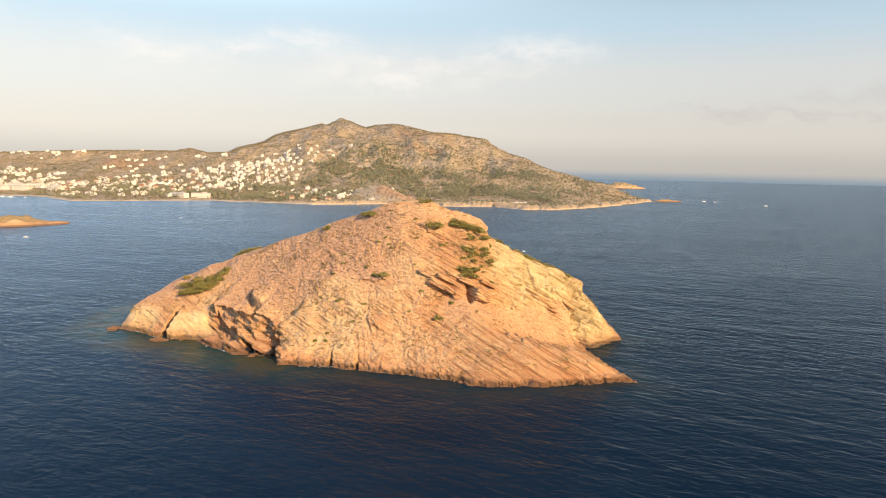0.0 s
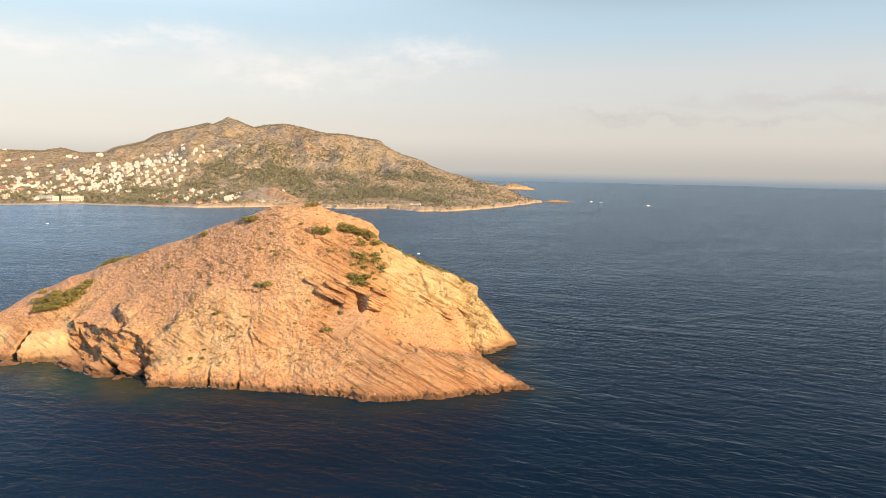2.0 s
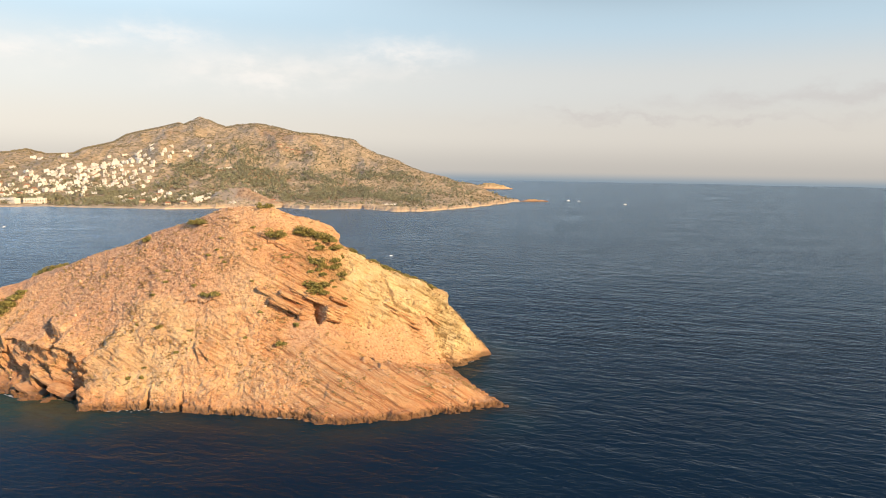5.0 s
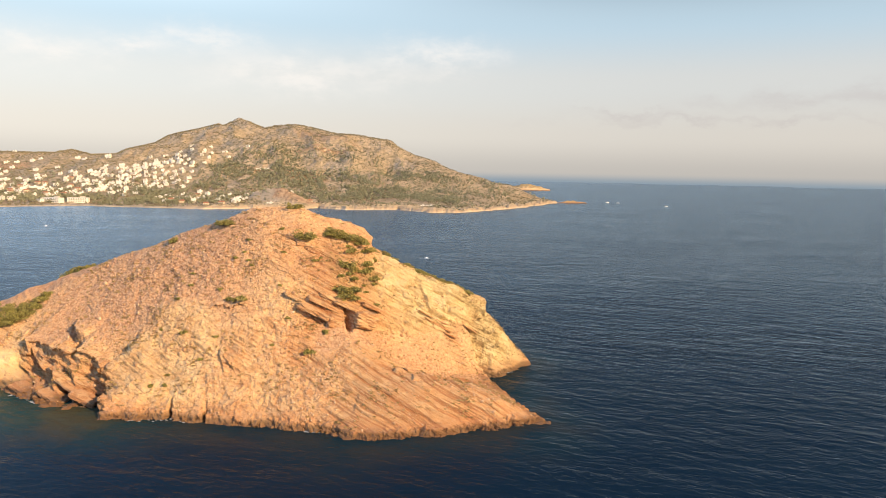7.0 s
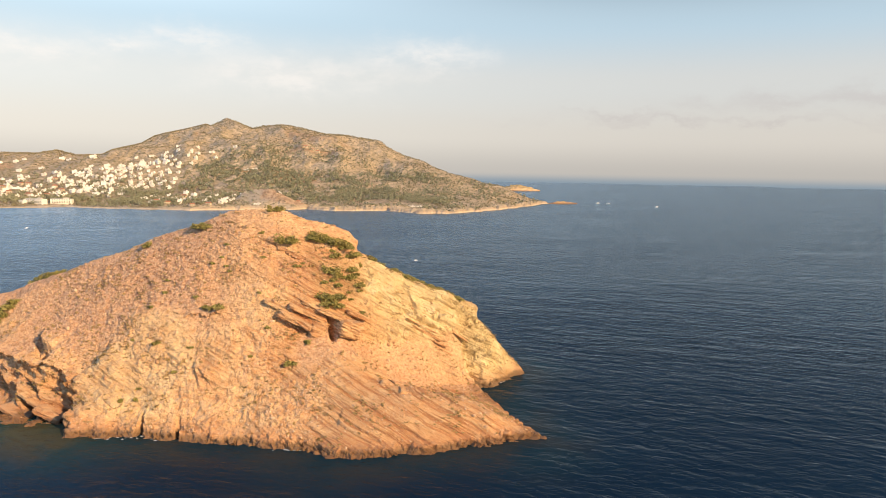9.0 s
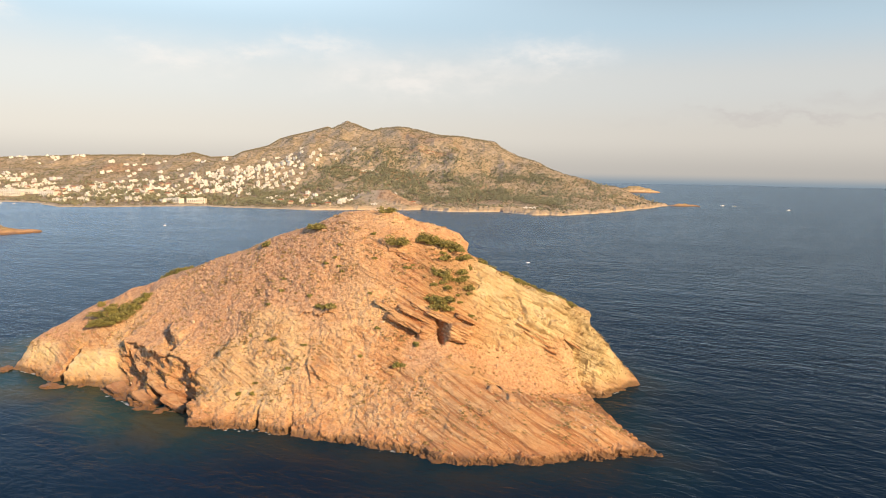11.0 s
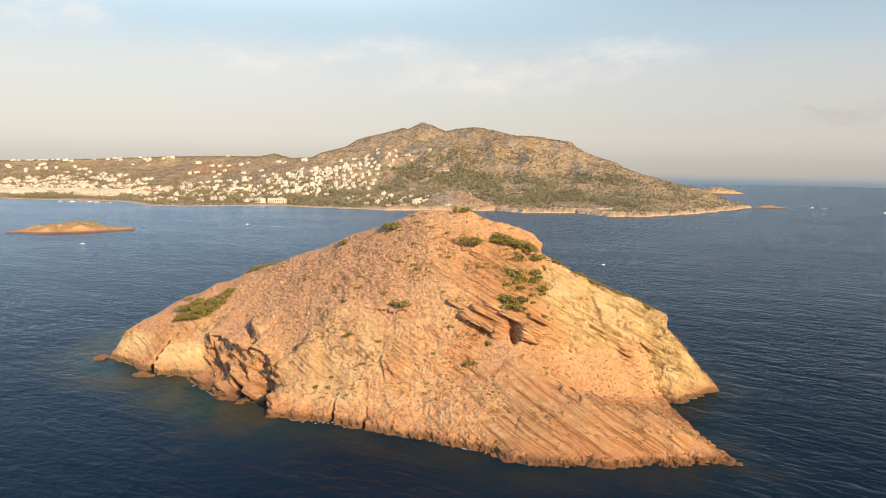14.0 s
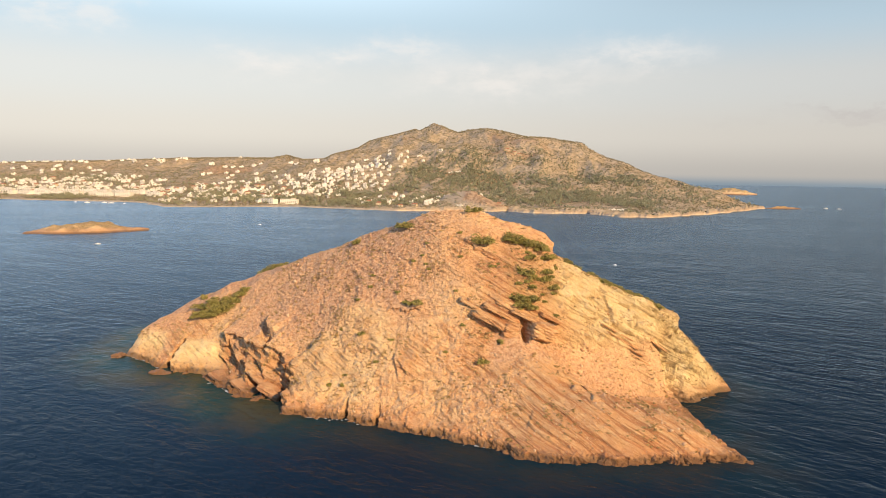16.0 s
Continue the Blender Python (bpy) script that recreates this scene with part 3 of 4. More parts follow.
    grit = fbm(gx * 0.45, gy * 0.45, z * 0.45, 4, 0.7, seed=51)
    ridge_far, _ = near_line(gx, gy, RIDGE)
    brink_far, _ = near_line(gx, gy, BRINK)
    west_far = np.hypot((gx + 95) * 0.8, (gy - 255) * 1.3)
    pale = np.maximum(0.95 * smooth(brink_far + 4 * low, 13, 4) * smooth(gx + 3 * low, 12, 20), smooth(west_far + 2 * low, 10, 6))
    pale = np.maximum(pale, 0.8 * smooth(gx, -106, -110) * smooth(z, 10, 6))
    scree = smooth(ridge_far + 9 * low + 0.10 * np.maximum(gx + 60, 0), 27, 17) * (0.35 + 0.65 * smooth(gx, -8, -30)) * smooth(gx, 18, 5) * (1 - 0.9 * pale)
    # a fan of red rubble below the outcrop, and long clean beds on the spur
    fan_far, fan_along = near_line(gx, gy, [(4, 229.5), (12, 231), (24, 234.5), (38, 242), (47, 248)])
    fan = smooth(fan_far + 2.5 * low, 5.5, 2.5)
    spurry = smooth(gx + 5 * low - 0.25 * (gy - 215), 2, 16) * smooth(gy - 0.35 * (gx - 20) + 3 * low, 233, 228) * (1 - fan)
    scree = np.maximum(scree, 0.75 * fan)
    pale = pale * (1 - 0.7 * fan)
    bedded = np.clip(np.maximum(bedded * (1 - 0.8 * fan), spurry), 0, 1)
    calm = (1 - 0.45 * np.maximum(0.2 * pale, 0.8 * scree)) * (1 - 0.92 * spurry) * (1 - 0.6 * fan)
    shore = smooth(inside, 0.0, 3.0)
    # tilted beds that break off in ledges
    plain_bed = z * math.cos(dip) + gx * math.sin(dip) + 0.10 * gy + 0.7 * low + 0.15 * fbm(gx * 0.2, gy * 0.2, z * 0.2, 2, seed=25)
    ledges = 0
    for thick, seed in ((2.3, 61), (1.05, 62)):
        which = np.floor(plain_bed / thick)
        rise = plain_bed / thick - which
        hard = np.clip(0.5 + 1.1 * lattice_noise(gx * 0.07, which * 3.7, gy * 0.05, seed), 0, 1.2)
        ledges = ledges + thick * 0.8 * hard * (smooth(rise, 0.0, 0.34) * (1 - rise) - 0.3)
    thin = 0
    for thick, seed in ((1.15, 63), (0.62, 64)):
        flat_bed = z * math.cos(dip) + gx * math.sin(dip) + 0.06 * gy + 0.45 * low + 0.05 * rib
        which = np.floor(flat_bed / thick)
        rise = flat_bed / thick - which
        hard = np.clip(0.45 + 1.3 * lattice_noise(gx * 0.05, which * 3.7, gy * 0.04, seed), 0, 1.3)
        thin = thin + thick * 0.75 * hard * (smooth(rise, 0.0, 0.5) * (1 - rise) - 0.25)
    strata = 0.5 + 0.5 * lattice_noise(gx * 0.035, flat_bed * 1.1, gy * 0.035, 65) + 0.45 * lattice_noise(gx * 0.05, flat_bed * 2.6, gy * 0.05, 66)
    # thin weak beds, weathered back into long grooves
    grooves = smooth(lattice_noise(gx * 0.016, flat_bed * 0.9, gy * 0.016, 67), 0.0, 0.4)
    dark_beds = smooth(1 - np.hypot((gx - 39 - 0.9 * (248 - gy)) / 9, (gy - 248) / 4.5) + 0.2 * low, 0.0, 0.5)
    along_bed = gx * math.cos(dip) - z * math.sin(dip)
    warp = 0.5 * fbm(gx * 0.3, gy * 0.3, z * 0.3, 2, seed=45)
    slabs, slab_tone = facets(along_bed / 3.4 + warp, bed / 1.5 + warp, gy / 2.6, 3)
    blocks, block_tone = facets(along_bed / 1.3 + warp, bed / 0.75 + warp, gy / 1.1, 7)
    bulge = fbm(gx * 0.10, gy * 0.10, z * 0.10, 2, seed=71)
    d = shore * (1.1 * low + 0.5 * bulge * (1 - 0.7 * spurry) * (1 - 0.8 * fan) * (1 - 0.5 * scree) * (1 - 0.4 * pale) + calm * (0.24 + 0.35 * pale) * rib + bedded * steep * 0.25 * layer + (0.35 + 0.4 * bedded) * (1 - 0.92 * spurry) * (1 - 0.8 * fan) * (0.42 + 0.55 * pale * (gx > 0)) * slabs + calm * (1 - 0.55 * bedded) * ((0.17 + 0.18 * pale * (gx > 0)) * blocks + 0.30 * grit)
                 + (0.10 + 0.9 * bedded) * (1 - spurry) * (0.4 + 0.6 * steep) * (1 - 0.9 * scree) * (0.6 + 0.7 * within * smooth(below, -3, 0)) * ledges + np.maximum(0.36 * spurry, 0.6 * dark_beds) * thin - (0.3 * spurry + 0.35 * dark_beds + 0.12 * bedded) * grooves)
    d = d + (1 - shore) * (0.3 * grit + 0.25 * rib + 0.5 * slabs + 0.55 * blocks + 0.3 * ledges)
    tone = 0.45 * slab_tone + 0.55 * block_tone
    d = d * (0.35 + 0.65 * smooth(ridge_far, 0, 8))
    for line, wide, deep in CLEFTS:
        w = around(line, 6)
        far, along = near_line(gx[w], gy[w], line)
        d[w] -= 1.3 * deep * np.exp(-(far / (0.85 * wide)) ** 4) * (0.3 + 0.7 * np.sin(np.pi * np.clip(along, 0.02, 0.98))) * (1 + 0.5 * grit[w])
    px, py, pz = gx + nx * d - lean_out - 0.5 * under, gy + ny * d - 0.25 * lean_out - 1.5 * under, z + nz * d
    for line, out, wide in OVERHANGS:
        w = around(line, 3 * wide + 2)
        jag = 0.9 * rib[w]
        far, along = near_line(gx[w], gy[w] + jag, line)
        side = gy[w] - np.interp(gx[w], [p[0] for p in line], [p[1] for p in line]) + jag
        ends = smooth(along, 0.0, 0.3) * smooth(along, 1.0, 0.7)
        jut = np.where(side > 0, -out * np.exp(-side / (0.8 * wide)), 0.55 * out * np.exp(side / (0.5 * wide))) * ends * smooth(far, 3 * wide, 2.5 * wide)
        py[w] += jut
        pz[w] += np.where(side > 0, 0, -0.25) * np.abs(jut)
    keep_v = inside > -5
    keep = keep_v[:-1, :-1] & keep_v[1:, 1:] & keep_v[1:, :-1] & keep_v[:-1, 1:]
    ob = new("rocky_islet")
    ob.matrix_basis = Matrix.Translation((-20, 245, 0))
    zones = np.where(gx < -82, 0, np.where((gx > 17) & (gy > 237 + 0.32 * (gx - 17)), 1, np.where((gx > 14) & (gy < 232), 2, 3)))[:-1, :-1]
    top = smooth(gx + 4 * low, 22, 28) * smooth(gy - 0.25 * gx + 1.5 * low, 242.6, 244.0) + smooth(1 - np.hypot((gx - 9.5) / 9, (gy - 244) / 8), 0, 0.5)
    green = np.clip(top, 0, 1) * smooth(low + 0.6 * lattice_noise(gx * 0.2, gy * 0.2, z * 0.2, 55), -0.5, 0.3)
    layers = (("green", 0.5 * green), ("pale", np.maximum(pale, 0.3 * smooth(1 - np.hypot((gx + 42) / 20, (gy - 232) / 11) + 0.35 * low, 0.0, 0.5))), ("scree", scree), ("bedded", np.maximum(bedded, dark_beds)), ("tone", tone), ("strata", strata - 0.35 * dark_beds - 0.35 * grooves))
    for zone, (name, label) in enumerate((("west_headland", "pale smooth west headland split by a cleft"), ("cliff", "pale yellow cliff over the cove"),
                                          ("spur", "low spur of tilted rock beds"), ("slope", ""))):
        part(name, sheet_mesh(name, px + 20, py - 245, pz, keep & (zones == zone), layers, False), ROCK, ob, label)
    for i, (mid, size, down, turn) in enumerate(LEDGES):
        bm = bmesh.new()
        bmesh.ops.create_icosphere(bm, subdivisions=4, radius=1.0)
        co = np.array([v.co[:] for v in bm.verts])
        co = co / (np.abs(co) ** 7).sum(1)[:, None] ** (1 / 7) * size * 0.5
        jag, tint = facets(co[:, 0] / 1.7 + i, co[:, 1] / 1.3, co[:, 2] / 0.55, i)
        k = 1 + 0.10 * jag + 0.12 * fbm(co[:, 0] * 0.5 + 9 * i, co[:, 1] * 0.5, co[:, 2] * 0.8, 4, seed=i)
        for v, at, g in zip(bm.verts, co, k):
            v.co = at * (g, g, 0.5 + 0.5 * g)
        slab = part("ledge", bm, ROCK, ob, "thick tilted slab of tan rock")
        slab.matrix_basis = pose(mid[0] + 20, mid[1] - 245, mid[2], 0, down, turn)
        for title, values in (("tone", tint), ("bedded", np.full(len(co), 0.7)), ("strata", 0.5 + 0.8 * lattice_noise(co[:, 0] * 0.05, co[:, 2] * 2.2, i, 5))):
            slab.data.attributes.new(title, "FLOAT", "POINT").data.foreach_set("value", np.asarray(values, float))
    tagged(ob, "steep bare islet of orange-tan layered rock rising from the sea", "island")
    return dict(x=px, y=py, z=pz, xs=xs, ys=ys, inside=inside, scree=scree, pale=pale, bedded=bedded)


ISLET = build_islet()


def on_islet(x, y):
    """The place on the islet's surface over about x, y."""
    j, i = np.searchsorted(ISLET["xs"], x), np.searchsorted(ISLET["ys"], y)
    return Vector((ISLET["x"][i, j], ISLET["y"][i, j], ISLET["z"][i, j]))


# ---- sea ----


def build_sea():
    def ticks(a, b, step, far):
        inner = list(np.arange(a, b, step))
        lo, hi, grow = [], [], step
        v = a
        while v > -far:
            grow *= 1.12
            v -= grow
            lo.append(max(v, -far))
        v, grow = inner[-1], step
        while v < far:
            grow *= 1.12
            v += grow
            hi.append(min(v, far))
        return np.array(lo[::-1] + inner + hi)

    gx, gy = np.meshgrid(ticks(-180, 130, 2.5, 4900), ticks(150, 350, 2.5, 4900))
    away = -signed_distance(gx, gy, np.array(COAST, float))
    uneven = fbm(gx * 0.03, gy * 0.03, 0.0, 3, seed=61)
    # full in the western shallows, weaker elsewhere as a painted reflection of the rock
    shallow_mirrored = smooth(away + 7 * uneven - 5 * smooth(gx, -50, -75), 24, 1) * (0.30 + 0.70 * smooth(gx, -20, -75))
    me = sheet_mesh("water", gx, gy, 0 * gx, np.hypot(gx, gy)[:-1, :-1] < 4990, (("shallow_mirrored", shallow_mirrored), ("shelter", smooth(gx, 120, -260) * smooth(gy, 240, 480))))
    ob = part("water", me, SEA)
    tagged(ob, "dark blue rippled sea around the islet", "sea", kind="structure")


build_sea()

# ---- mainland ----
SHORE = [(-2400, 1230), (-1500, 1215), (-948, 1214), (-750, 1217), (-696, 1215), (-582, 1095), (-465, 1155), (-409, 1190), (-302, 1160),
         (-201, 1138), (-150, 1165), (-103, 1190), (-65, 1181), (-44, 1204), (-2, 1160), (59, 1172), (75, 1180), (81, 1206), (87, 1188), (97, 1153), (122, 1112), (171, 1115), (279, 1241),
         (372, 1390), (405, 1450), (440, 1500), (425, 1540), (430, 1700), (420, 2100), (200, 2700), (-2400, 3000)]
SKYLINE = [(-2400, 2000, 50), (-1978, 2000, 57), (-1593, 2000, 71), (-1250, 2000, 81), (-1049, 2000, 90), (-881, 2000, 94), (-762, 2000, 94), (-737, 2050, 104), (-701, 2080, 93)]
MOUNTAIN = [(-740, 2300, 88), (-734, 2400, 101), (-698, 2380, 116), (-594, 2320, 136), (-546, 2280, 157), (-511, 2250, 164), (-433, 2180, 175), (-362, 2100, 186),
            (-347, 2080, 179), (-300, 2050, 198), (-264, 2030, 186), (-224, 1990, 170), (-192, 1950, 174), (-139, 1900, 176), (-80, 1880, 166), (-27, 1850, 153),
            (15, 1820, 150), (61, 1780, 141), (100, 1750, 134), (116, 1735, 120), (154, 1710, 100), (196, 1670, 87), (221, 1640, 71), (251, 1620, 60), (298, 1595, 50),
            (318, 1580, 40), (353, 1565, 36), (371, 1545, 27), (394, 1530, 16), (417, 1510, 9)]
BLUFF = [(-146, 1258, 25), (-127, 1250, 28), (-104, 1238, 29), (-82, 1226, 18), (-50, 1208, 4)]


def build_mainland():
    xs = np.arange(-2400, 560, 4.0)
    ys = np.concatenate([np.arange(1070, 1300, 2.5), np.arange(1300, 2900, 8.0)])
    gx, gy = np.meshgrid(xs, ys)
    outline = resample(SHORE + SHORE[:1], 8)[:-1]
    outline = outline + np.stack([9 * fbm(outline[:, 0] * 0.03, outline[:, 1] * 0.03, 1.0, 4, 0.6, seed=71),
                                  10 * fbm(outline[:, 0] * 0.03, outline[:, 1] * 0.03, 5.0, 4, 0.6, seed=73)], -1)
    inside = signed_distance(gx, gy, outline)
    shore = resample(SHORE + SHORE[:1], 120)[:-1]
    known = np.concatenate([np.c_[shore, np.zeros(len(shore))], resample(SKYLINE, 100), resample(MOUNTAIN, 80)])
    base = thin_plate(known[:, :2], known[:, 2], gx, gy, 1e-4)
    z = np.maximum(base, 2.0) * smooth(inside, 0, 60) + (1.2 + 0.8 * fbm(gx * 0.015, gy * 0.015, 0.0, 2, seed=75)) * smooth(inside, 0, 5)
    top, _ = near_line(gx, gy, MOUNTAIN)
    # the crest by its bearing from out on the bay
    crest = np.array(SKYLINE + MOUNTAIN[1:]) - (13, 54, 64)
    bearing, reach = np.arctan2(crest[:, 0], crest[:, 1]), np.hypot(crest[:, 0], crest[:, 1])
    mine, out = np.arctan2(gx - 13, gy - 54), np.hypot(gx - 13, gy - 54)
    crest_out, climb = np.interp(mine, bearing, reach), np.interp(mine, bearing, crest[:, 2] / reach)
    behind = out - crest_out
    relief = 16 * fbm(gx * 0.0045, gy * 0.0045, 0.0, 5, 0.5, seed=81) * smooth(z, 10, 70) * (0.25 + 0.75 * smooth(top, 0, 200))
    gullies = 11 * fbm(gx * 0.008, gy * 0.0035, 3.0, 5, 0.5, seed=83, ridged=True) * smooth(z, 20, 80) * smooth(top, 5, 110)
    z = z + relief + gullies + 1.6 * fbm(gx * 0.03, gy * 0.03, 0.0, 3, seed=85) * smooth(z, 5, 20)
    # slopes that are hollow at the foot, and a far side that falls away
    hollow = 64 + climb * out - 3 * smooth(behind, 0, -60)
    hollow = np.where(behind > 0, 64 + climb * crest_out - 0.3 * behind, hollow)
    z = np.where((gy > 1450) | (behind > 0), np.minimum(z, np.maximum(hollow, 1)), z)
    # rocky sea cliffs under the hill, a bare bluff, the summit knob
    rugged = fbm(gx * 0.06, gy * 0.06, 0.0, 4, 0.6, seed=87, ridged=True)
    east = smooth(gx, -330, -120)
    z = z + east * np.maximum(0.5 + 2.6 * rugged + 2.0 * facets(gx / 15 + 0.3 * rugged, gy / 10, 0 * gx + 0.2, 5)[0], -0.8) * smooth(inside + 5 * rugged, 1, 8) * smooth(inside, 60, 14)
    z = z + east * 2.2 * fbm(gx * 0.16, gy * 0.16, 0.0, 3, 0.7, seed=89) * smooth(inside, 1, 5) * smooth(inside, 34, 10)
    bluff_far, bluff_along = near_line(gx, gy, BLUFF)
    bluff = np.exp(-(bluff_far / 15) ** 2) * smooth(inside, 0, 8)
    bluff_z = np.interp(bluff_along, np.linspace(0, 1, len(BLUFF)), [p[2] for p in BLUFF])
    z = z * (1 - bluff) + bluff * np.maximum(z, bluff_z + 1.5 * rugged)
    z = z - 13 * np.maximum(0.55 - rugged, 0) * np.exp(-((gx + 290) / 110) ** 2 - ((gy - 1960) / 110) ** 2) * smooth(behind, -14, -50)
    z = np.where(inside < 0, np.maximum(inside * 0.7, -5), np.maximum(z, 0.6))
    bare = smooth(bluff + 0.12 * rugged, 0.35, 0.6) * smooth(gx + 8 * rugged, -118, -106)
    for x, y, rx, ry in ((-72, 1404, 34, 16), (-62, 1552, 44, 10), (-20, 1560, 22, 8), (132, 1318, 40, 6), (-150, 1330, 30, 6), (-700, 1560, 60, 30), (-170, 1440, 22, 7), (-96, 1437, 26, 9)):
        bare = np.maximum(bare, smooth(1 - np.hypot((gx - x) / rx, (gy - y) / ry) + 0.25 * rugged, 0.0, 0.3))
    bare = np.maximum(bare, (0.35 + 0.65 * east) * smooth(inside + 4 * rugged, 9, 2))
    keep = (inside > -12)[:-1, :-1]
    ob = part("ground_mainland", sheet_mesh("ground_mainland", gx, gy, z, keep, (("bare", bare),), False), LAND)
    tagged(ob, "dry scrub-covered hill and low coast across the bay", "hill", kind="structure")
    return dict(z=z, inside=inside, xs=xs, ys=ys)


MAIN = build_mainland()


def main_cell(x, y):
    return np.clip(np.searchsorted(MAIN["ys"], y) - 1, 0, len(MAIN["ys"]) - 2), np.clip(np.searchsorted(MAIN["xs"], x) - 1, 0, len(MAIN["xs"]) - 2)


def on_main(x, y):
    """The ground's height at x, y (numbers or arrays)."""
    i, j = main_cell(x, y)
    f = (y - MAIN["ys"][i]) / (MAIN["ys"][i + 1] - MAIN["ys"][i])
    g = (x - MAIN["xs"][j]) / (MAIN["xs"][j + 1] - MAIN["xs"][j])
    z = MAIN["z"]
    return (z[i, j] * (1 - f) + z[i + 1, j] * f) * (1 - g) + (z[i, j + 1] * (1 - f) + z[i + 1, j + 1] * f) * g


# ---- small islands and shore rocks ----


def build_low_island(name, cx, cy, half_long, half_wide, height, turn, seed, label, step=1.5):
    gx, gy = np.meshgrid(np.arange(-half_long * 1.2, half_long * 1.2, step), np.arange(-half_wide * 1.5, half_wide * 1.5, step))
    edge = 1 - np.sqrt((gx / half_long) ** 2 + (gy / half_wide) ** 2) + 0.13 * fbm(gx * 0.05, gy * 0.05, seed, 3, seed=seed)
    z = height * (0.28 * smooth(edge, 0, 0.12) + 0.72 * smooth(edge, 0.05, 0.95)) * (1 + 0.25 * fbm(gx * 0.06, gy * 0.06, 0.0, 4, seed=seed + 3)) - 1.0
    c, k = math.cos(turn), math.sin(turn)
    keep = (edge > -0.15)[:-1, :-1]
    jag, tone = facets(gx / 4, gy / 4, z / 2, seed)
    z = z + 0.5 * jag * smooth(edge, 0.0, 0.2)
    crown = smooth(edge + 0.35 * fbm(gx * 0.08, gy * 0.08, 2.0, 3, seed=seed), 0.15, 0.5)
    me = sheet_mesh(name, cx + c * gx - k * gy, cy + k * gx + c * gy, z, keep, (("tone", 0.55 + 0.45 * tone), ("green", crown), ("pale", 0.2 + 0 * crown)))
    tagged(part(name, me, ROCK), label, "island")


build_low_island("low_islet", -424, 677, 56, 24, 9.8, radians(40), 201, "low bare tan rock islet out in the bay")
build_low_island("low_islet", 640, 2560, 85, 40, 22, radians(-20), 211, "long low headland islet far off beyond the cape", 4.0)
build_low_island("low_islet", 478, 1512, 38, 8, 6, radians(6), 221, "low reddish reef off the end of the cape")


def boulder_mesh(name, size, seed, flat=0.7):
    bm = bmesh.new()
    bmesh.ops.create_icosphere(bm, subdivisions=3, radius=1.0)
    co = np.array([v.co[:] for v in bm.verts])
    r = 1 + 0.35 * fbm(co[:, 0] * 1.1 + seed, co[:, 1] * 1.1, co[:, 2] * 1.1, 4, seed=seed)
    jag, _ = facets(co[:, 0] * 1.6 + seed, co[:, 1] * 1.6, co[:, 2] * 2.4, seed)
    r = r + 0.3 * jag
    for v, k in zip(bm.verts, r):
        v.co = Vector((v.co.x * k * size * 1.25, v.co.y * k * size, v.co.z * k * size * flat))
    me = bpy.data.meshes.new(name)
    bm.to_mesh(me)
    bm.free()
    me.materials.append(ROCK)
    return me


for i, (x, y, size) in enumerate([(-103.5, 250.5, 2.0), (-101, 250.6, 1.2), (-126.4, 266, 1.7), (-127.6, 268.4, 1.2), (-79, 241.5, 0.9), (-70.5, 234, 1.0),
                                  (-64, 232, 1.0), (60.4, 211.6, 0.6), (52.4, 246, 0.9), (53.8, 238, 0.7), (54.5, 231, 0.6), (-95, 252, 0.8)]):
    ob = part("shore_rock", boulder_mesh("shore_rock", size, 300 + i, 0.5), ROCK)
    ob.matrix_basis = pose(x, y, 0.1, 0, 0, 37 * i)
    tagged(ob, "wet dark tan boulder standing in the shallows by the islet", "rock", "shore rocks")

# ---- plants on the islet ----


def leaf_soup(centres, size, rng, stretch=1.0):
    """Small tilted four-cornered leaves round the given centres."""
    m = len(centres)
    a = rng.normal(size=(m, 3))
    a /= np.linalg.norm(a, axis=1)[:, None]
    b = np.cross(a, rng.normal(size=(m, 3)))
    b /= np.linalg.norm(b, axis=1)[:, None]
    k = size * rng.uniform(0.6, 1.3, (m, 1))
    a, b = a * k * stretch, b * k
    verts = np.stack([centres - a - 0.4 * b, centres + 0.2 * a - b, centres + a + 0.3 * b, centres - 0.1 * a + b], 1).reshape(-1, 3)
    return verts, np.arange(4 * m).reshape(-1, 4)


def crown_points(rng, count, rx, ry, rz, lumps=7):
    """Places through a crown made of several uneven lumps."""
    mid = rng.normal(size=(lumps, 3)) * (0.45, 0.45, 0.25) + (0, 0, 0.15)
    pick = rng.integers(0, lumps, count)
    off = rng.normal(size=(count, 3))
    off *= (rng.uniform(0.25, 0.5, count) / np.linalg.norm(off, axis=1))[:, None]
    p = mid[pick] + off
    p[:, 2] = np.abs(p[:, 2])
    return p * (rx, ry, rz)


def shrub(x, y, wide, seed, label):
    rng = np.random.default_rng(seed)
    at = on_islet(x, y)
    bm = bmesh.new()
    for i in range(5):
        bmesh.ops.create_cone(bm, cap_ends=True, segments=5, radius1=0.09, radius2=0.03, depth=wide * 0.5,
                              matrix=pose(rng.uniform(-.3, .3), rng.uniform(-.3, .3), wide * 0.2, rng.uniform(-45, 45), rng.uniform(-45, 45)))
    ob = part("shrub", bm, STEM)
    verts, faces = leaf_soup(crown_points(rng, int(300 + 230 * wide), wide * 0.8, wide * 0.75, wide * 0.55, 13), 0.2, rng)
    part("leaves", soup_mesh("leaves", verts, faces), MASTIC, ob)
    ob.matrix_basis = Matrix.Translation(at - Vector((0, 0, 0.2)))
    tagged(ob, label, "shrub", "evergreen shrubs")


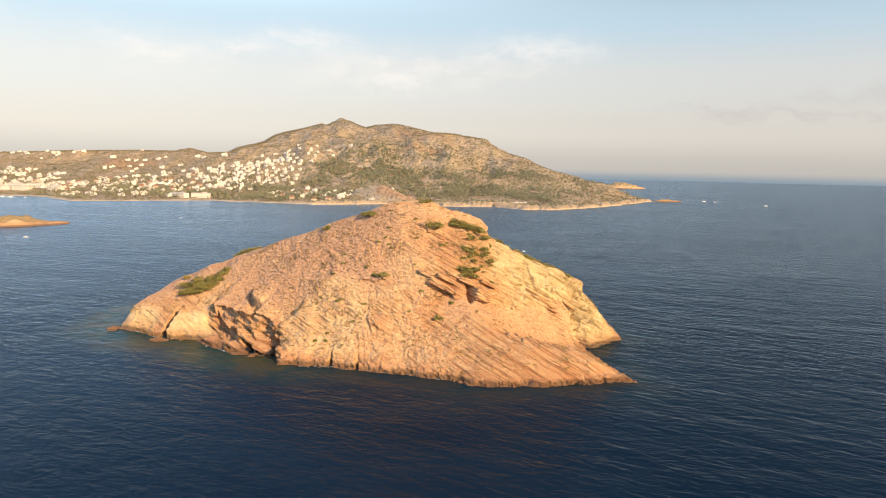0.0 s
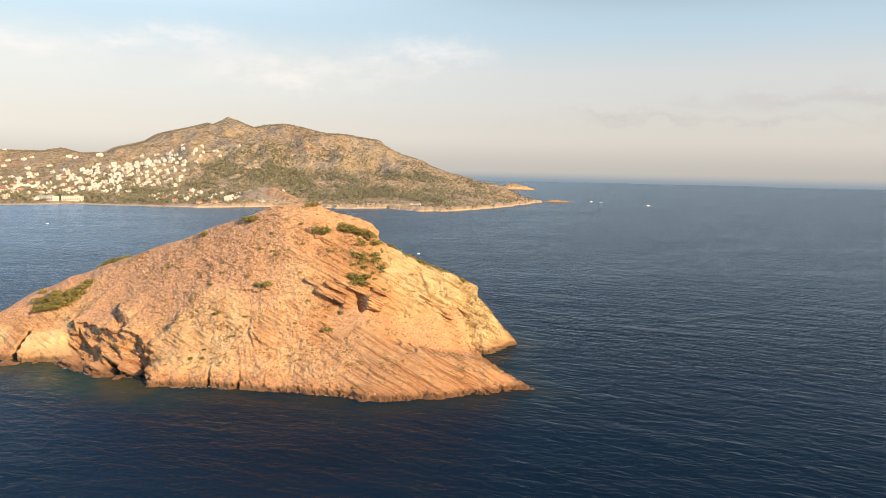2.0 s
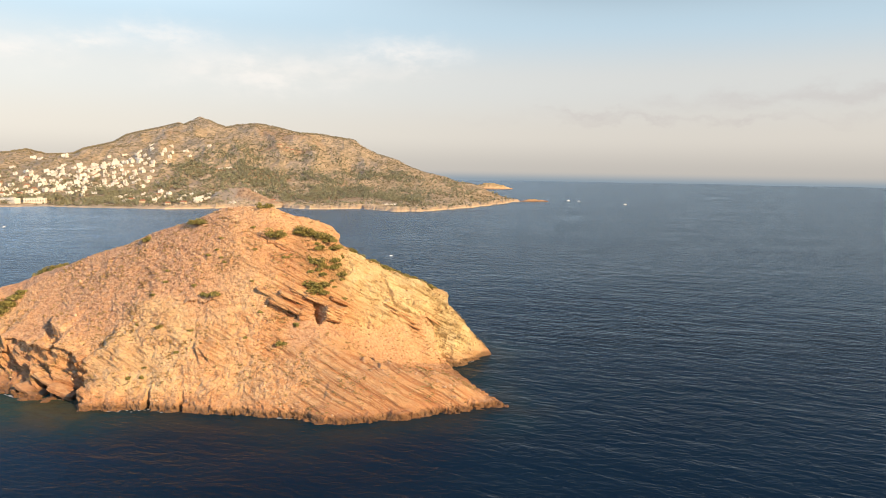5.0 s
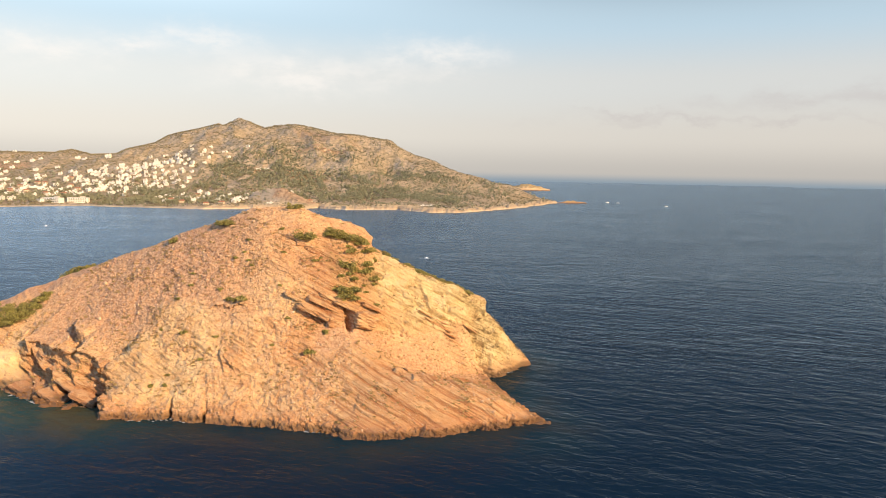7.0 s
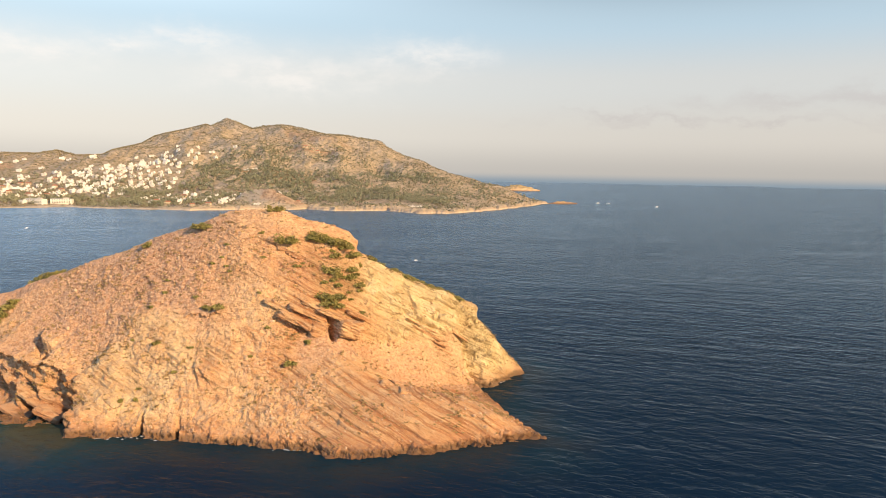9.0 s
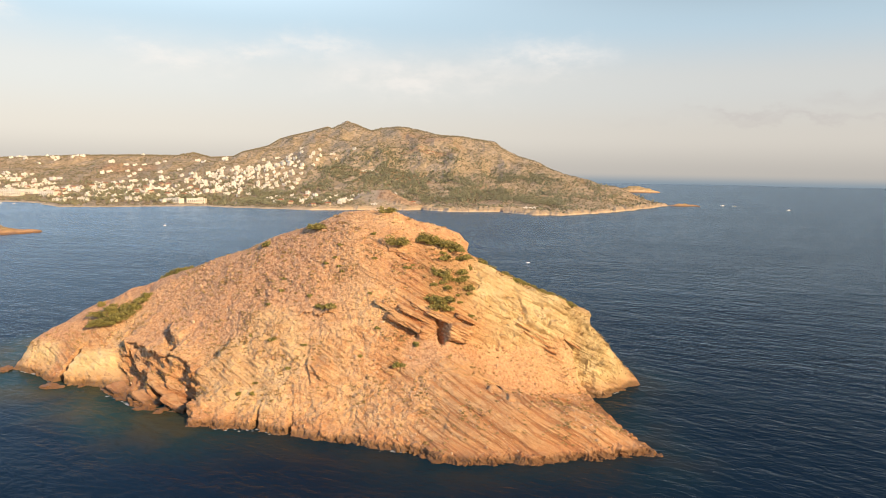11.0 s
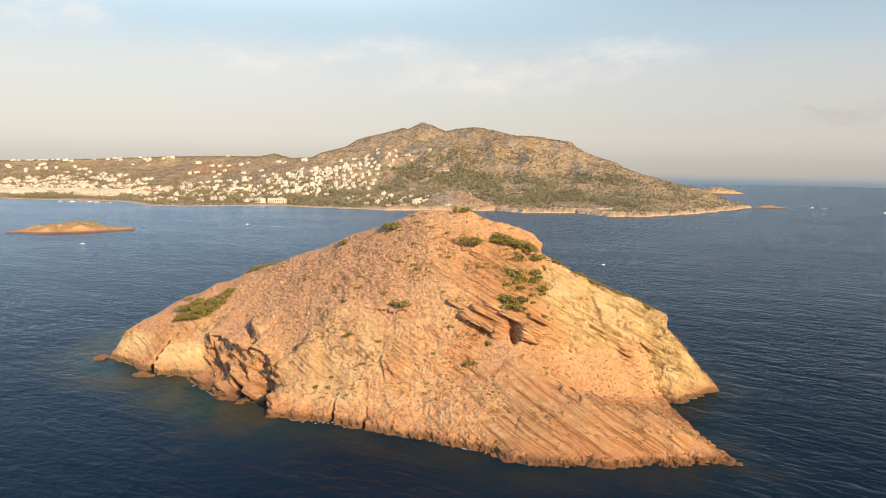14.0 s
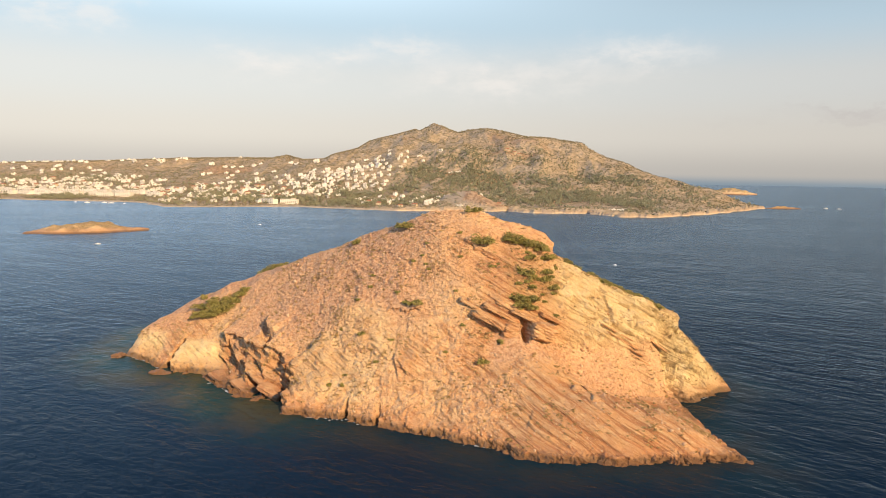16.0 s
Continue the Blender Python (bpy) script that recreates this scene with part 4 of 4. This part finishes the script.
STEM = plain_material("shrub_bark", (0.12, 0.08, 0.05))
SHRUBS = [(-2.5, 245, 4.6), (3.8, 247.4, 4.2), (6.2, 247.6, 3.6), (8.4, 248, 3.0), (10.4, 248.6, 3.2), (12.6, 249, 3.2), (14.5, 248, 2.4), (7.2, 242.6, 3.0), (8.6, 243, 2.4),
          (6.6, 238.2, 3.2), (8, 237.6, 3.0), (9.9, 237.6, 2.6), (11, 240, 2.6), (13, 244, 2.4), (14.5, 246, 2.6), (-22.9, 238, 2.2), (-19.9, 237, 1.9), (-6.2, 251, 2.6),
          (-25.5, 254, 2.6), (-27.5, 255.5, 3.0), (-43, 261.5, 2.8), (-1, 226.3, 1.9), (2.8, 230, 1.5), (9.6, 246, 2.2), (16, 244, 2.0)]
some = random.Random(31)
SHRUBS += [(some.uniform(6.5, 16.5), some.uniform(239.5, 249), some.uniform(0.9, 1.7)) for _ in range(18)] + [(some.uniform(-44, 4), some.uniform(226, 250), some.uniform(0.6, 1.1)) for _ in range(26)]
for i, (x, y, wide) in enumerate(SHRUBS):
    shrub(x, y, wide, 400 + i, "rounded dark green evergreen shrub on the rocky slope")
MAT = [(-101, 271.5, 3.0), (-99, 273.5, 3.4), (-96.5, 275, 3.4), (-101.5, 275, 2.6), (-98.5, 270.5, 3.4), (-96, 270.3, 4.2), (-93.5, 270, 4.4), (-91, 270.2, 4.2), (-89, 271, 4.0), (-87, 272, 3.6), (-95, 272.8, 3.8), (-92, 273, 4.0), (-89, 273.6, 3.6),
       (-86, 274, 3.2), (-84, 274.6, 2.6), (-103, 281, 2.4), (-84, 287.5, 3.4), (-81, 287, 3.6), (-78, 285.5, 3.2), (-75, 284, 2.8)]
for i, (x, y, wide) in enumerate(MAT):
    shrub(x, y, wide, 440 + i, "low spreading green shrub in a thicket on the west slope")
for i, (x, y, wide) in enumerate([(30, 255, 2.2), (33, 256.5, 2.6), (36, 256, 2.4), (39.5, 257, 2.4), (27, 257, 2.2), (22, 254, 2.2), (43, 258, 2.0), (19.5, 253, 2.4), (46, 259.5, 1.8)]):
    shrub(x, y, wide, 470 + i, "dull green shrub on the dry top behind the cliff")


def scatter_on_islet(rng, count, weight):
    """Grid places on the islet's seen side, picked by a weight grid."""
    w = weight * (ISLET["inside"] > 1.5) * (ISLET["ys"][:, None] < 276)
    p = (w / w.sum()).ravel()
    pick = rng.choice(p.size, count, replace=False, p=p)
    return np.stack([ISLET[k].ravel()[pick] for k in "xyz"], -1)


def build_tufts():
    rng = np.random.default_rng(91)
    patch = smooth(lattice_noise(ISLET["x"] * 0.11, ISLET["y"] * 0.11, ISLET["z"] * 0.11, 93), -0.1, 0.5)
    top = smooth(ISLET["x"], 15, 22) * smooth(ISLET["y"] - 0.14 * ISLET["x"], 248, 250)
    roots = scatter_on_islet(rng, 2600, (0.15 + patch) * (1 - 0.95 * ISLET["pale"]) + 0.9 * top
                             + 1.6 * smooth(np.hypot((ISLET["x"] - 9.5) / 7, (ISLET["y"] - 244) / 6), 1.1, 0.4))
    size = 0.28 + 0.85 * rng.random(len(roots)) ** 4
    each = 16
    off = rng.normal(size=(len(roots), each, 3)) * (0.55, 0.55, 0.18)
    off[..., 2] = np.abs(off[..., 2])
    centres = (roots[:, None] + off * size[:, None, None]).reshape(-1, 3)
    verts, faces = leaf_soup(centres, 0.16, rng, 1.5)
    ob = part("dry_tufts", soup_mesh("dry_tufts", verts, faces), DRY)
    tagged(ob, "scattered dry olive-brown tufts over the islet's slope", "dry grass", kind="stuff")


def build_stones():
    rng = np.random.default_rng(95)
    patch = smooth(lattice_noise(ISLET["x"] * 0.08, ISLET["y"] * 0.08, ISLET["z"] * 0.08, 97), -0.2, 0.5)
    roots = scatter_on_islet(rng, 24000, (0.2 + patch + 0.8 * ISLET["scree"]) * (1 - 0.9 * ISLET["pale"]) * (1 - 0.7 * ISLET["bedded"]))
    bm = bmesh.new()
    bmesh.ops.create_icosphere(bm, subdivisions=1, radius=1.0)
    ball = np.array([v.co[:] for v in bm.verts])
    tris = np.array([[v.index for v in f.verts] for f in bm.faces])
    bm.free()
    m = len(roots)
    size = 0.10 + 0.22 * rng.random(m) ** 3 + 0.35 * (rng.random(m) > 0.99)
    squash = rng.uniform(0.5, 1.2, (m, 1, 3))
    verts = roots[:, None] + ball[None] * squash * rng.uniform(0.75, 1.2, (m, len(ball), 1)) * size[:, None, None]
    faces = tris[None] + (np.arange(m) * len(ball))[:, None, None]
    ob = part("loose_stones", soup_mesh("loose_stones", verts.reshape(-1, 3), faces.reshape(-1, 3)), CHIPS)
    tagged(ob, "loose tan and pale stones lying over the slope", "stones", kind="stuff")


def chip_material():
    m, n = material("stone_chips")
    rnd = n.add("ShaderNodeNewGeometry").outputs["Random Per Island"]
    p = n.add("ShaderNodeNewGeometry").outputs["Position"]
    col = n.mix(rnd, (0.38, 0.21, 0.115), (0.68, 0.49, 0.32))
    col = n.mix(n.span(n.noise(p, 5.0, 4.0), 0.4, 0.7, 0.0, 0.5), col, (0.22, 0.13, 0.08))
    finish(n, col, 0.9, Specular_IOR_Level=0.2)
    return m


CHIPS = chip_material()
build_tufts()
build_stones()


def build_foam():
    """Patches of broken white water where the swell meets the rock."""
    rng = np.random.default_rng(99)
    line = resample(COAST[:30], 0.8)
    worth = lattice_noise(line[:, 0] * 0.12, line[:, 1] * 0.12, 0.5, 101)
    line = line[worth > 0.28]
    out = line + rng.normal(size=line.shape) * 0.5
    verts, faces = [], []
    for x, y in out:
        k, first = rng.uniform(0.15, 0.65), len(verts)
        ang = np.linspace(0, 2 * np.pi, 7)[:-1]
        r = k * rng.uniform(0.4, 1.2, 6)
        verts += [(x + 1.1 * a, y - 0.5 + 0.8 * b, 0.07 + 0.03 * rng.random()) for a, b in zip(r * np.cos(ang), r * np.sin(ang))]
        faces.append([first + i for i in range(6)])
    ob = part("sea_foam", soup_mesh("sea_foam", verts, faces), FOAM)
    tagged(ob, "thin white foam where the swell meets the rocks", "foam", kind="stuff")


FOAM = plain_material("foam", (0.52, 0.52, 0.49), rough=0.6, grain=3.0)
build_foam()

# ---- boats ----


def box(bm, x, y, z, dx, dy, dz, taper=1.0):
    """A box centred on x, y, standing on z."""
    made = bmesh.ops.create_cube(bm, size=1.0)["verts"]
    for v in made:
        k = taper if v.co.z > 0 else 1.0
        v.co = Vector((x + v.co.x * dx * k, y + v.co.y * dy * k, z + (v.co.z + 0.5) * dz))
    return made


def build_boat(x, y, turn, long, label):
    bm = bmesh.new()
    rings = []
    for i in range(7):
        t = i / 6
        half = 0.19 * long * (1 - max(0, t - 0.35) ** 2 / 0.43)
        half = max(half, 0.02 * long)
        px, rise = (t - 0.5) * long, 0.10 * long + 0.05 * long * t * t
        rings.append([bm.verts.new(c) for c in ((px, -half, rise), (px, -half * 0.75, -0.25), (px, 0, -0.4), (px, half * 0.75, -0.25), (px, half, rise))])
    for a, b in zip(rings[:-1], rings[1:]):
        for i in range(4):
            bm.faces.new((a[i], a[i + 1], b[i + 1], b[i]))
        bm.faces.new((a[4], a[0], b[0], b[4]))
    bm.faces.new(rings[0])
    bm.faces.new(rings[-1][::-1])
    bmesh.ops.recalc_face_normals(bm, faces=bm.faces)
    ob = part("motor_boat", bm, GELCOAT)
    bm = bmesh.new()
    box(bm, 0.02 * long, 0, 0.10 * long, 0.32 * long, 0.22 * long, 0.13 * long, 0.8)
    cabin = part("cabin", bm, GELCOAT, ob)
    bm = bmesh.new()
    box(bm, 0.17 * long, 0, 0.12 * long, 0.05 * long, 0.2 * long, 0.08 * long, 0.8)
    part("windscreen", bm, GLASS, cabin, "dark tinted windscreen")
    bm = bmesh.new()
    box(bm, -0.52 * long, 0, 0.02 * long, 0.06 * long, 0.06 * long, 0.14 * long)
    part("outboard_motor", bm, GLASS, ob, "dark outboard motor")
    ob.matrix_basis = pose(x, y, 0.05, 0, 0, turn)
    tagged(ob, label, "boat", "boats on the bay")


for x, y, turn, long in [(-345, 578, 10, 3.8), (-302, 807, 60, 3.4), (64, 552, 5, 2.4), (572, 1551, 20, 9), (590, 1534, 160, 8), (-762, 1164, 40, 9), (-718, 1165, 0, 10),
                         (-790, 1172, 80, 7), (-738, 1176, 20, 8), (-690, 1160, 100, 7), (640, 1400, 15, 8)]:
    build_boat(x, y, turn, long, "small white motor boat lying on the open bay")

# ---- the town across the bay ----


def house_kind(wide, deep, tall, floors, bays, wall, roof, gable):
    """A house that faces -y, as a thing with its parts."""
    wide, deep, tall = wide * 0.76, deep * 0.76, tall * 0.62
    bm = bmesh.new()
    box(bm, 0, 0, -4, wide, deep, tall + 4)
    ob = part("house", bm, wall)
    bm = bmesh.new()
    if gable:
        vs = [bm.verts.new(c) for c in ((-wide * .54, -deep * .56, tall), (wide * .54, -deep * .56, tall), (wide * .54, deep * .56, tall), (-wide * .54, deep * .56, tall),
                                        (-wide * .35, 0, tall + 1.9), (wide * .35, 0, tall + 1.9))]
        for f in ((0, 1, 5, 4), (1, 2, 5), (2, 3, 4, 5), (3, 0, 4), (3, 2, 1, 0)):
            bm.faces.new([vs[i] for i in f])
    else:
        box(bm, 0, 0, tall, wide * 1.03, deep * 1.03, 0.25)
        box(bm, wide * 0.2, deep * 0.1, tall + 0.25, wide * 0.25, deep * 0.3, 1.8)
    part("roof", bm, roof, ob)
    storey = tall / floors
    for f in range(floors):
        for b in range(bays):
            x = (b + 0.5) / bays * wide * 0.92 - wide * 0.46
            bm = bmesh.new()
            box(bm, x, -deep * 0.5 - 0.02, f * storey + 0.8, wide / bays * 0.34, 0.12, storey * 0.42)
            part("window", bm, GLASS, ob)
        if f:
            bm = bmesh.new()
            box(bm, 0, -deep * 0.5 - 0.7, f * storey - 0.1, wide * 0.8, 1.4, 0.2)
            box(bm, 0, -deep * 0.5 - 1.35, f * storey + 0.1, wide * 0.8, 0.1, 0.8)
            part("balcony", bm, wall, ob)
    bm = bmesh.new()
    box(bm, -wide * 0.5 - 0.02, 0, 0, 0.12, 1.3, 2.2)
    part("door", bm, GLASS, ob)
    return ob


KINDS = [(house_kind(9, 8, 6.4, 2, 3, PLASTER, PLASTER, False), "white flat-roofed house of two storeys on the hillside"),
         (house_kind(12, 9, 6.6, 2, 4, PLASTER, ROOF, False), "broad white flat-roofed house with a balcony"),
         (house_kind(8, 8, 9.3, 3, 2, PLASTER, PLASTER, False), "tall narrow white house of three storeys"),
         (house_kind(11, 9, 5.8, 2, 3, CREAM, TILE, True), "cream house with a hipped clay-tile roof"),
         (house_kind(40, 15, 11.5, 3, 8, PLASTER, ROOF, False), "long white apartment block of three storeys by the shore"),
         (house_kind(15, 9, 4.2, 1, 4, PLASTER, ROOF, False), "low white villa with a wide terrace")]
taken = []


def place_house(kind, x, y, turn, first=[True] * 6):
    ob, label = KINDS[kind]
    z = min(on_main(x + a, y + b) for a, b in ((0, 0), (4, 0), (-4, 0), (0, -4), (0, 4)))
    m = pose(x, y, max(z, 1.0) + 0.5, 0, 0, turn)
    if first[kind]:
        ob.matrix_basis, first[kind] = m, False
    else:
        ob = copy_thing(ob, m)
    tagged(ob, label, "house", "houses of the town")
    taken.append((x, y))


rng = np.random.default_rng(5)
for i in range(20):
    place_house(4, -1075 + 34 * (i % 10) + 9 * (i // 10), 1284 + 27 * (i // 10) + 6 * math.sin(2.1 * i), 9 * math.sin(1.7 * i))
for kind, x, y, turn in [(0, -198, 1282, 5), (5, -125, 1218, -10), (5, 125, 1222, -8), (5, 138, 1224, -8), (4, -424, 1230, 4), (4, -712, 1292, -6), (5, -170, 1444, 10),
                         (5, -155, 1447, 5), (3, -65, 1555, 0), (3, -50, 1558, 12), (3, -40, 1552, -8), (0, -768, 1800, 0), (0, -250, 1289, 10), (5, -235, 1272, 8), (5, -262, 1262, -4)]:
    place_house(kind, x, y, turn)
#        centre x, y, half sizes, how many, kinds to choose from
TOWN = [(-375, 1415, 88, 80, 74, (0, 2, 0, 1, 0)), (-500, 1375, 100, 105, 42, (0, 1, 3, 0)), (-640, 1345, 120, 95, 40, (0, 1, 3, 5)), (-215, 1235, 95, 50, 14, (5, 0, 3)),
        (-80, 1250, 40, 25, 3, (5, 3)), (-560, 1225, 110, 26, 12, (4, 1, 1)), (-880, 1365, 150, 40, 26, (1, 0, 5, 1)), (-330, 1495, 65, 55, 18, (0, 2, 0)), (-310, 1545, 130, 40, 8, (0, 5)),
        (-960, 1410, 190, 110, 62, (0, 1, 0, 1, 3, 2))]
FAR_TOWN = [(-400, 1430, 95, 90, 60), (-560, 1370, 170, 100, 50), (-950, 1420, 210, 110, 60), (-1130, 1480, 270, 130, 90), (-1500, 1420, 260, 160, 70), (-1150, 1720, 300, 110, 40), (-620, 1560, 160, 60, 20), (-930, 1325, 190, 55, 80), (-430, 1330, 150, 60, 40), (-230, 1270, 90, 40, 14), (-1250, 1330, 200, 70, 60)]
for cx, cy, rx, ry, count, kinds in TOWN:
    made = tries = 0
    while made < count and tries < count * 40:
        tries += 1
        a, r = rng.uniform(0, 2 * math.pi), math.sqrt(rng.random())
        x, y = cx + rx * r * math.cos(a), cy + ry * r * math.sin(a)
        kind = int(rng.choice(kinds))
        gap = 27 if kind == 4 else 11.5
        if MAIN["inside"][main_cell(x, y)] < 16 or any((x - u) ** 2 + ((y - v) * 0.9) ** 2 < gap ** 2 for u, v in taken):
            continue
        place_house(kind, x, y, rng.normal() * 16)
        made += 1


def build_far_town():
    """The houses farther back, too small to tell apart one by one."""
    rng = np.random.default_rng(37)
    bm = bmesh.new()
    for cx, cy, rx, ry, count in FAR_TOWN:
        for _ in range(count):
            a, r = rng.uniform(0, 2 * math.pi), math.sqrt(rng.random())
            x, y = cx + rx * r * math.cos(a), cy + ry * r * math.sin(a)
            if MAIN["inside"][main_cell(x, y)] < 16 or any((x - u) ** 2 + (y - v) ** 2 < 90 for u, v in taken):
                continue
            taken.append((x, y))
            wide, deep, tall = rng.uniform(5, 12), rng.uniform(5, 8), rng.choice([2.6, 2.9, 3.4, 4.6])
            first = len(bm.verts)
            made = box(bm, 0, 0, -4, wide, deep, tall + 4) + box(bm, 0, 0, tall, wide * 1.04, deep * 1.04, 0.3) + box(bm, wide * 0.2, 0, tall, wide * 0.3, deep * 0.3, 1.9)
            bmesh.ops.transform(bm, matrix=pose(x, y, on_main(x, y), 0, 0, rng.normal() * 18), verts=made)
    ob = part("far_houses", bm, PLASTER)
    tagged(ob, "many small white houses spread over the low hills", "houses", kind="stuff")


build_far_town()


def build_woods():
    rng = np.random.default_rng(17)
    n_try = 130000
    x, y = rng.uniform(-1600, 480, n_try), rng.uniform(1090, 1900, n_try)
    z, inside = on_main(x, y), MAIN["inside"][main_cell(x, y)]
    patch = lattice_noise(x * 0.012, y * 0.012, 0.0, 19) + 0.6 * lattice_noise(x * 0.04, y * 0.04, 0.0, 23)
    belt = 0.16 * smooth(z, 160, 60) * smooth(y, 1750, 1400)
    # the wooded valley, the gardens of the town, the trees by the shore: centre, half sizes, how thick
    for cx, cy, rx, ry, thick in ((-150, 1425, 110, 45, 1.6), (-40, 1385, 90, 38, 1.9), (70, 1345, 90, 42, 1.9), (150, 1300, 55, 30, 1.5), (130, 1470, 70, 35, 1.2), (-60, 1300, 90, 40, 1.2),
                                  (-170, 1500, 90, 50, 0.5), (-10, 1540, 110, 60, 0.4), (-230, 1370, 90, 60, 0.9), (-290, 1270, 120, 55, 1.3), (-430, 1245, 100, 40, 1.1), (-400, 1380, 120, 90, 0.6),
                                  (-560, 1290, 130, 70, 0.6), (-620, 1420, 130, 70, 0.35), (-880, 1255, 70, 20, 1.1), (-1000, 1330, 250, 70, 0.55), (-1050, 1480, 260, 80, 0.35)):
        belt = np.maximum(belt, thick * np.exp(-((x - cx) / rx) ** 2 - ((y - cy) / ry) ** 2))
    keep = (rng.random(n_try) < np.clip((belt * (0.7 + 1.3 * patch) - 0.08) * 1.5, 0, 1)) & (inside > 4) & (z < 150)
    homes = np.array(taken)
    x, y, z = x[keep], y[keep], z[keep]
    clear = np.array([((homes - (u, v - 6)) ** 2).sum(1).min() > 81 for u, v in zip(x, y)])
    x, y, z = x[clear][:17000], y[clear][:17000], z[clear][:17000]
    m, each = len(x), 12
    tall = 2.2 + 6.5 * rng.random(m) ** 2
    off = rng.normal(size=(m, each, 3))
    off *= (rng.uniform(0.5, 1.0, (m, each, 1)) / np.linalg.norm(off, axis=2)[..., None])
    off = off * np.stack([tall * 0.42, tall * 0.42, tall * 0.34], -1)[:, None]
    centres = np.stack([x, y, z + tall * 0.62], -1)[:, None] + off
    verts, faces = leaf_soup(centres.reshape(-1, 3), 1.0, rng)
    base = np.stack([x, y, z - 0.5], -1)
    trunk = np.stack([base + (-0.2, 0, 0), base + (0.2, 0, 0), np.stack([x + 0.1, y, z + tall * 0.6], -1), np.stack([x - 0.1, y, z + tall * 0.6], -1)], 1).reshape(-1, 3)
    ob = part("pine_woods", soup_mesh("pine_woods", verts, faces), PINE)
    tagged(ob, "dark green pines and garden trees along the far shore", "trees", kind="stuff")
    part("trunks", soup_mesh("trunks", trunk, np.arange(4 * m).reshape(-1, 4)), STEM, ob)


def build_scrub():
    rng = np.random.default_rng(27)
    n_try = 90000
    x, y = rng.uniform(-1600, 480, n_try), rng.uniform(1130, 2080, n_try)
    z, inside = on_main(x, y), MAIN["inside"][main_cell(x, y)]
    patch = lattice_noise(x * 0.02, y * 0.02, 0.0, 29) + 0.7 * lattice_noise(x * 0.07, y * 0.07, 0.0, 31)
    keep = (rng.random(n_try) < 0.55 + 0.8 * patch) & (inside > 8)
    x, y, z = x[keep][:46000], y[keep][:46000], z[keep][:46000]
    m, each = len(x), 6
    size = 0.7 + 1.6 * rng.random(m) ** 2
    off = rng.normal(size=(m, each, 3)) * (0.6, 0.6, 0.3)
    off[..., 2] = np.abs(off[..., 2])
    verts, faces = leaf_soup((np.stack([x, y, z + 0.3], -1)[:, None] + off * size[:, None, None]).reshape(-1, 3), 0.75, rng)
    ob = part("hill_scrub", soup_mesh("hill_scrub", verts, faces), SCRUB)
    tagged(ob, "low olive-brown scrub dotted over the hill", "scrub", kind="stuff")


SCRUB = leaf_material("scrub_leaves", (0.17, 0.15, 0.09), (0.26, 0.23, 0.14), (0.28, 0.225, 0.145))
build_woods()
build_scrub()
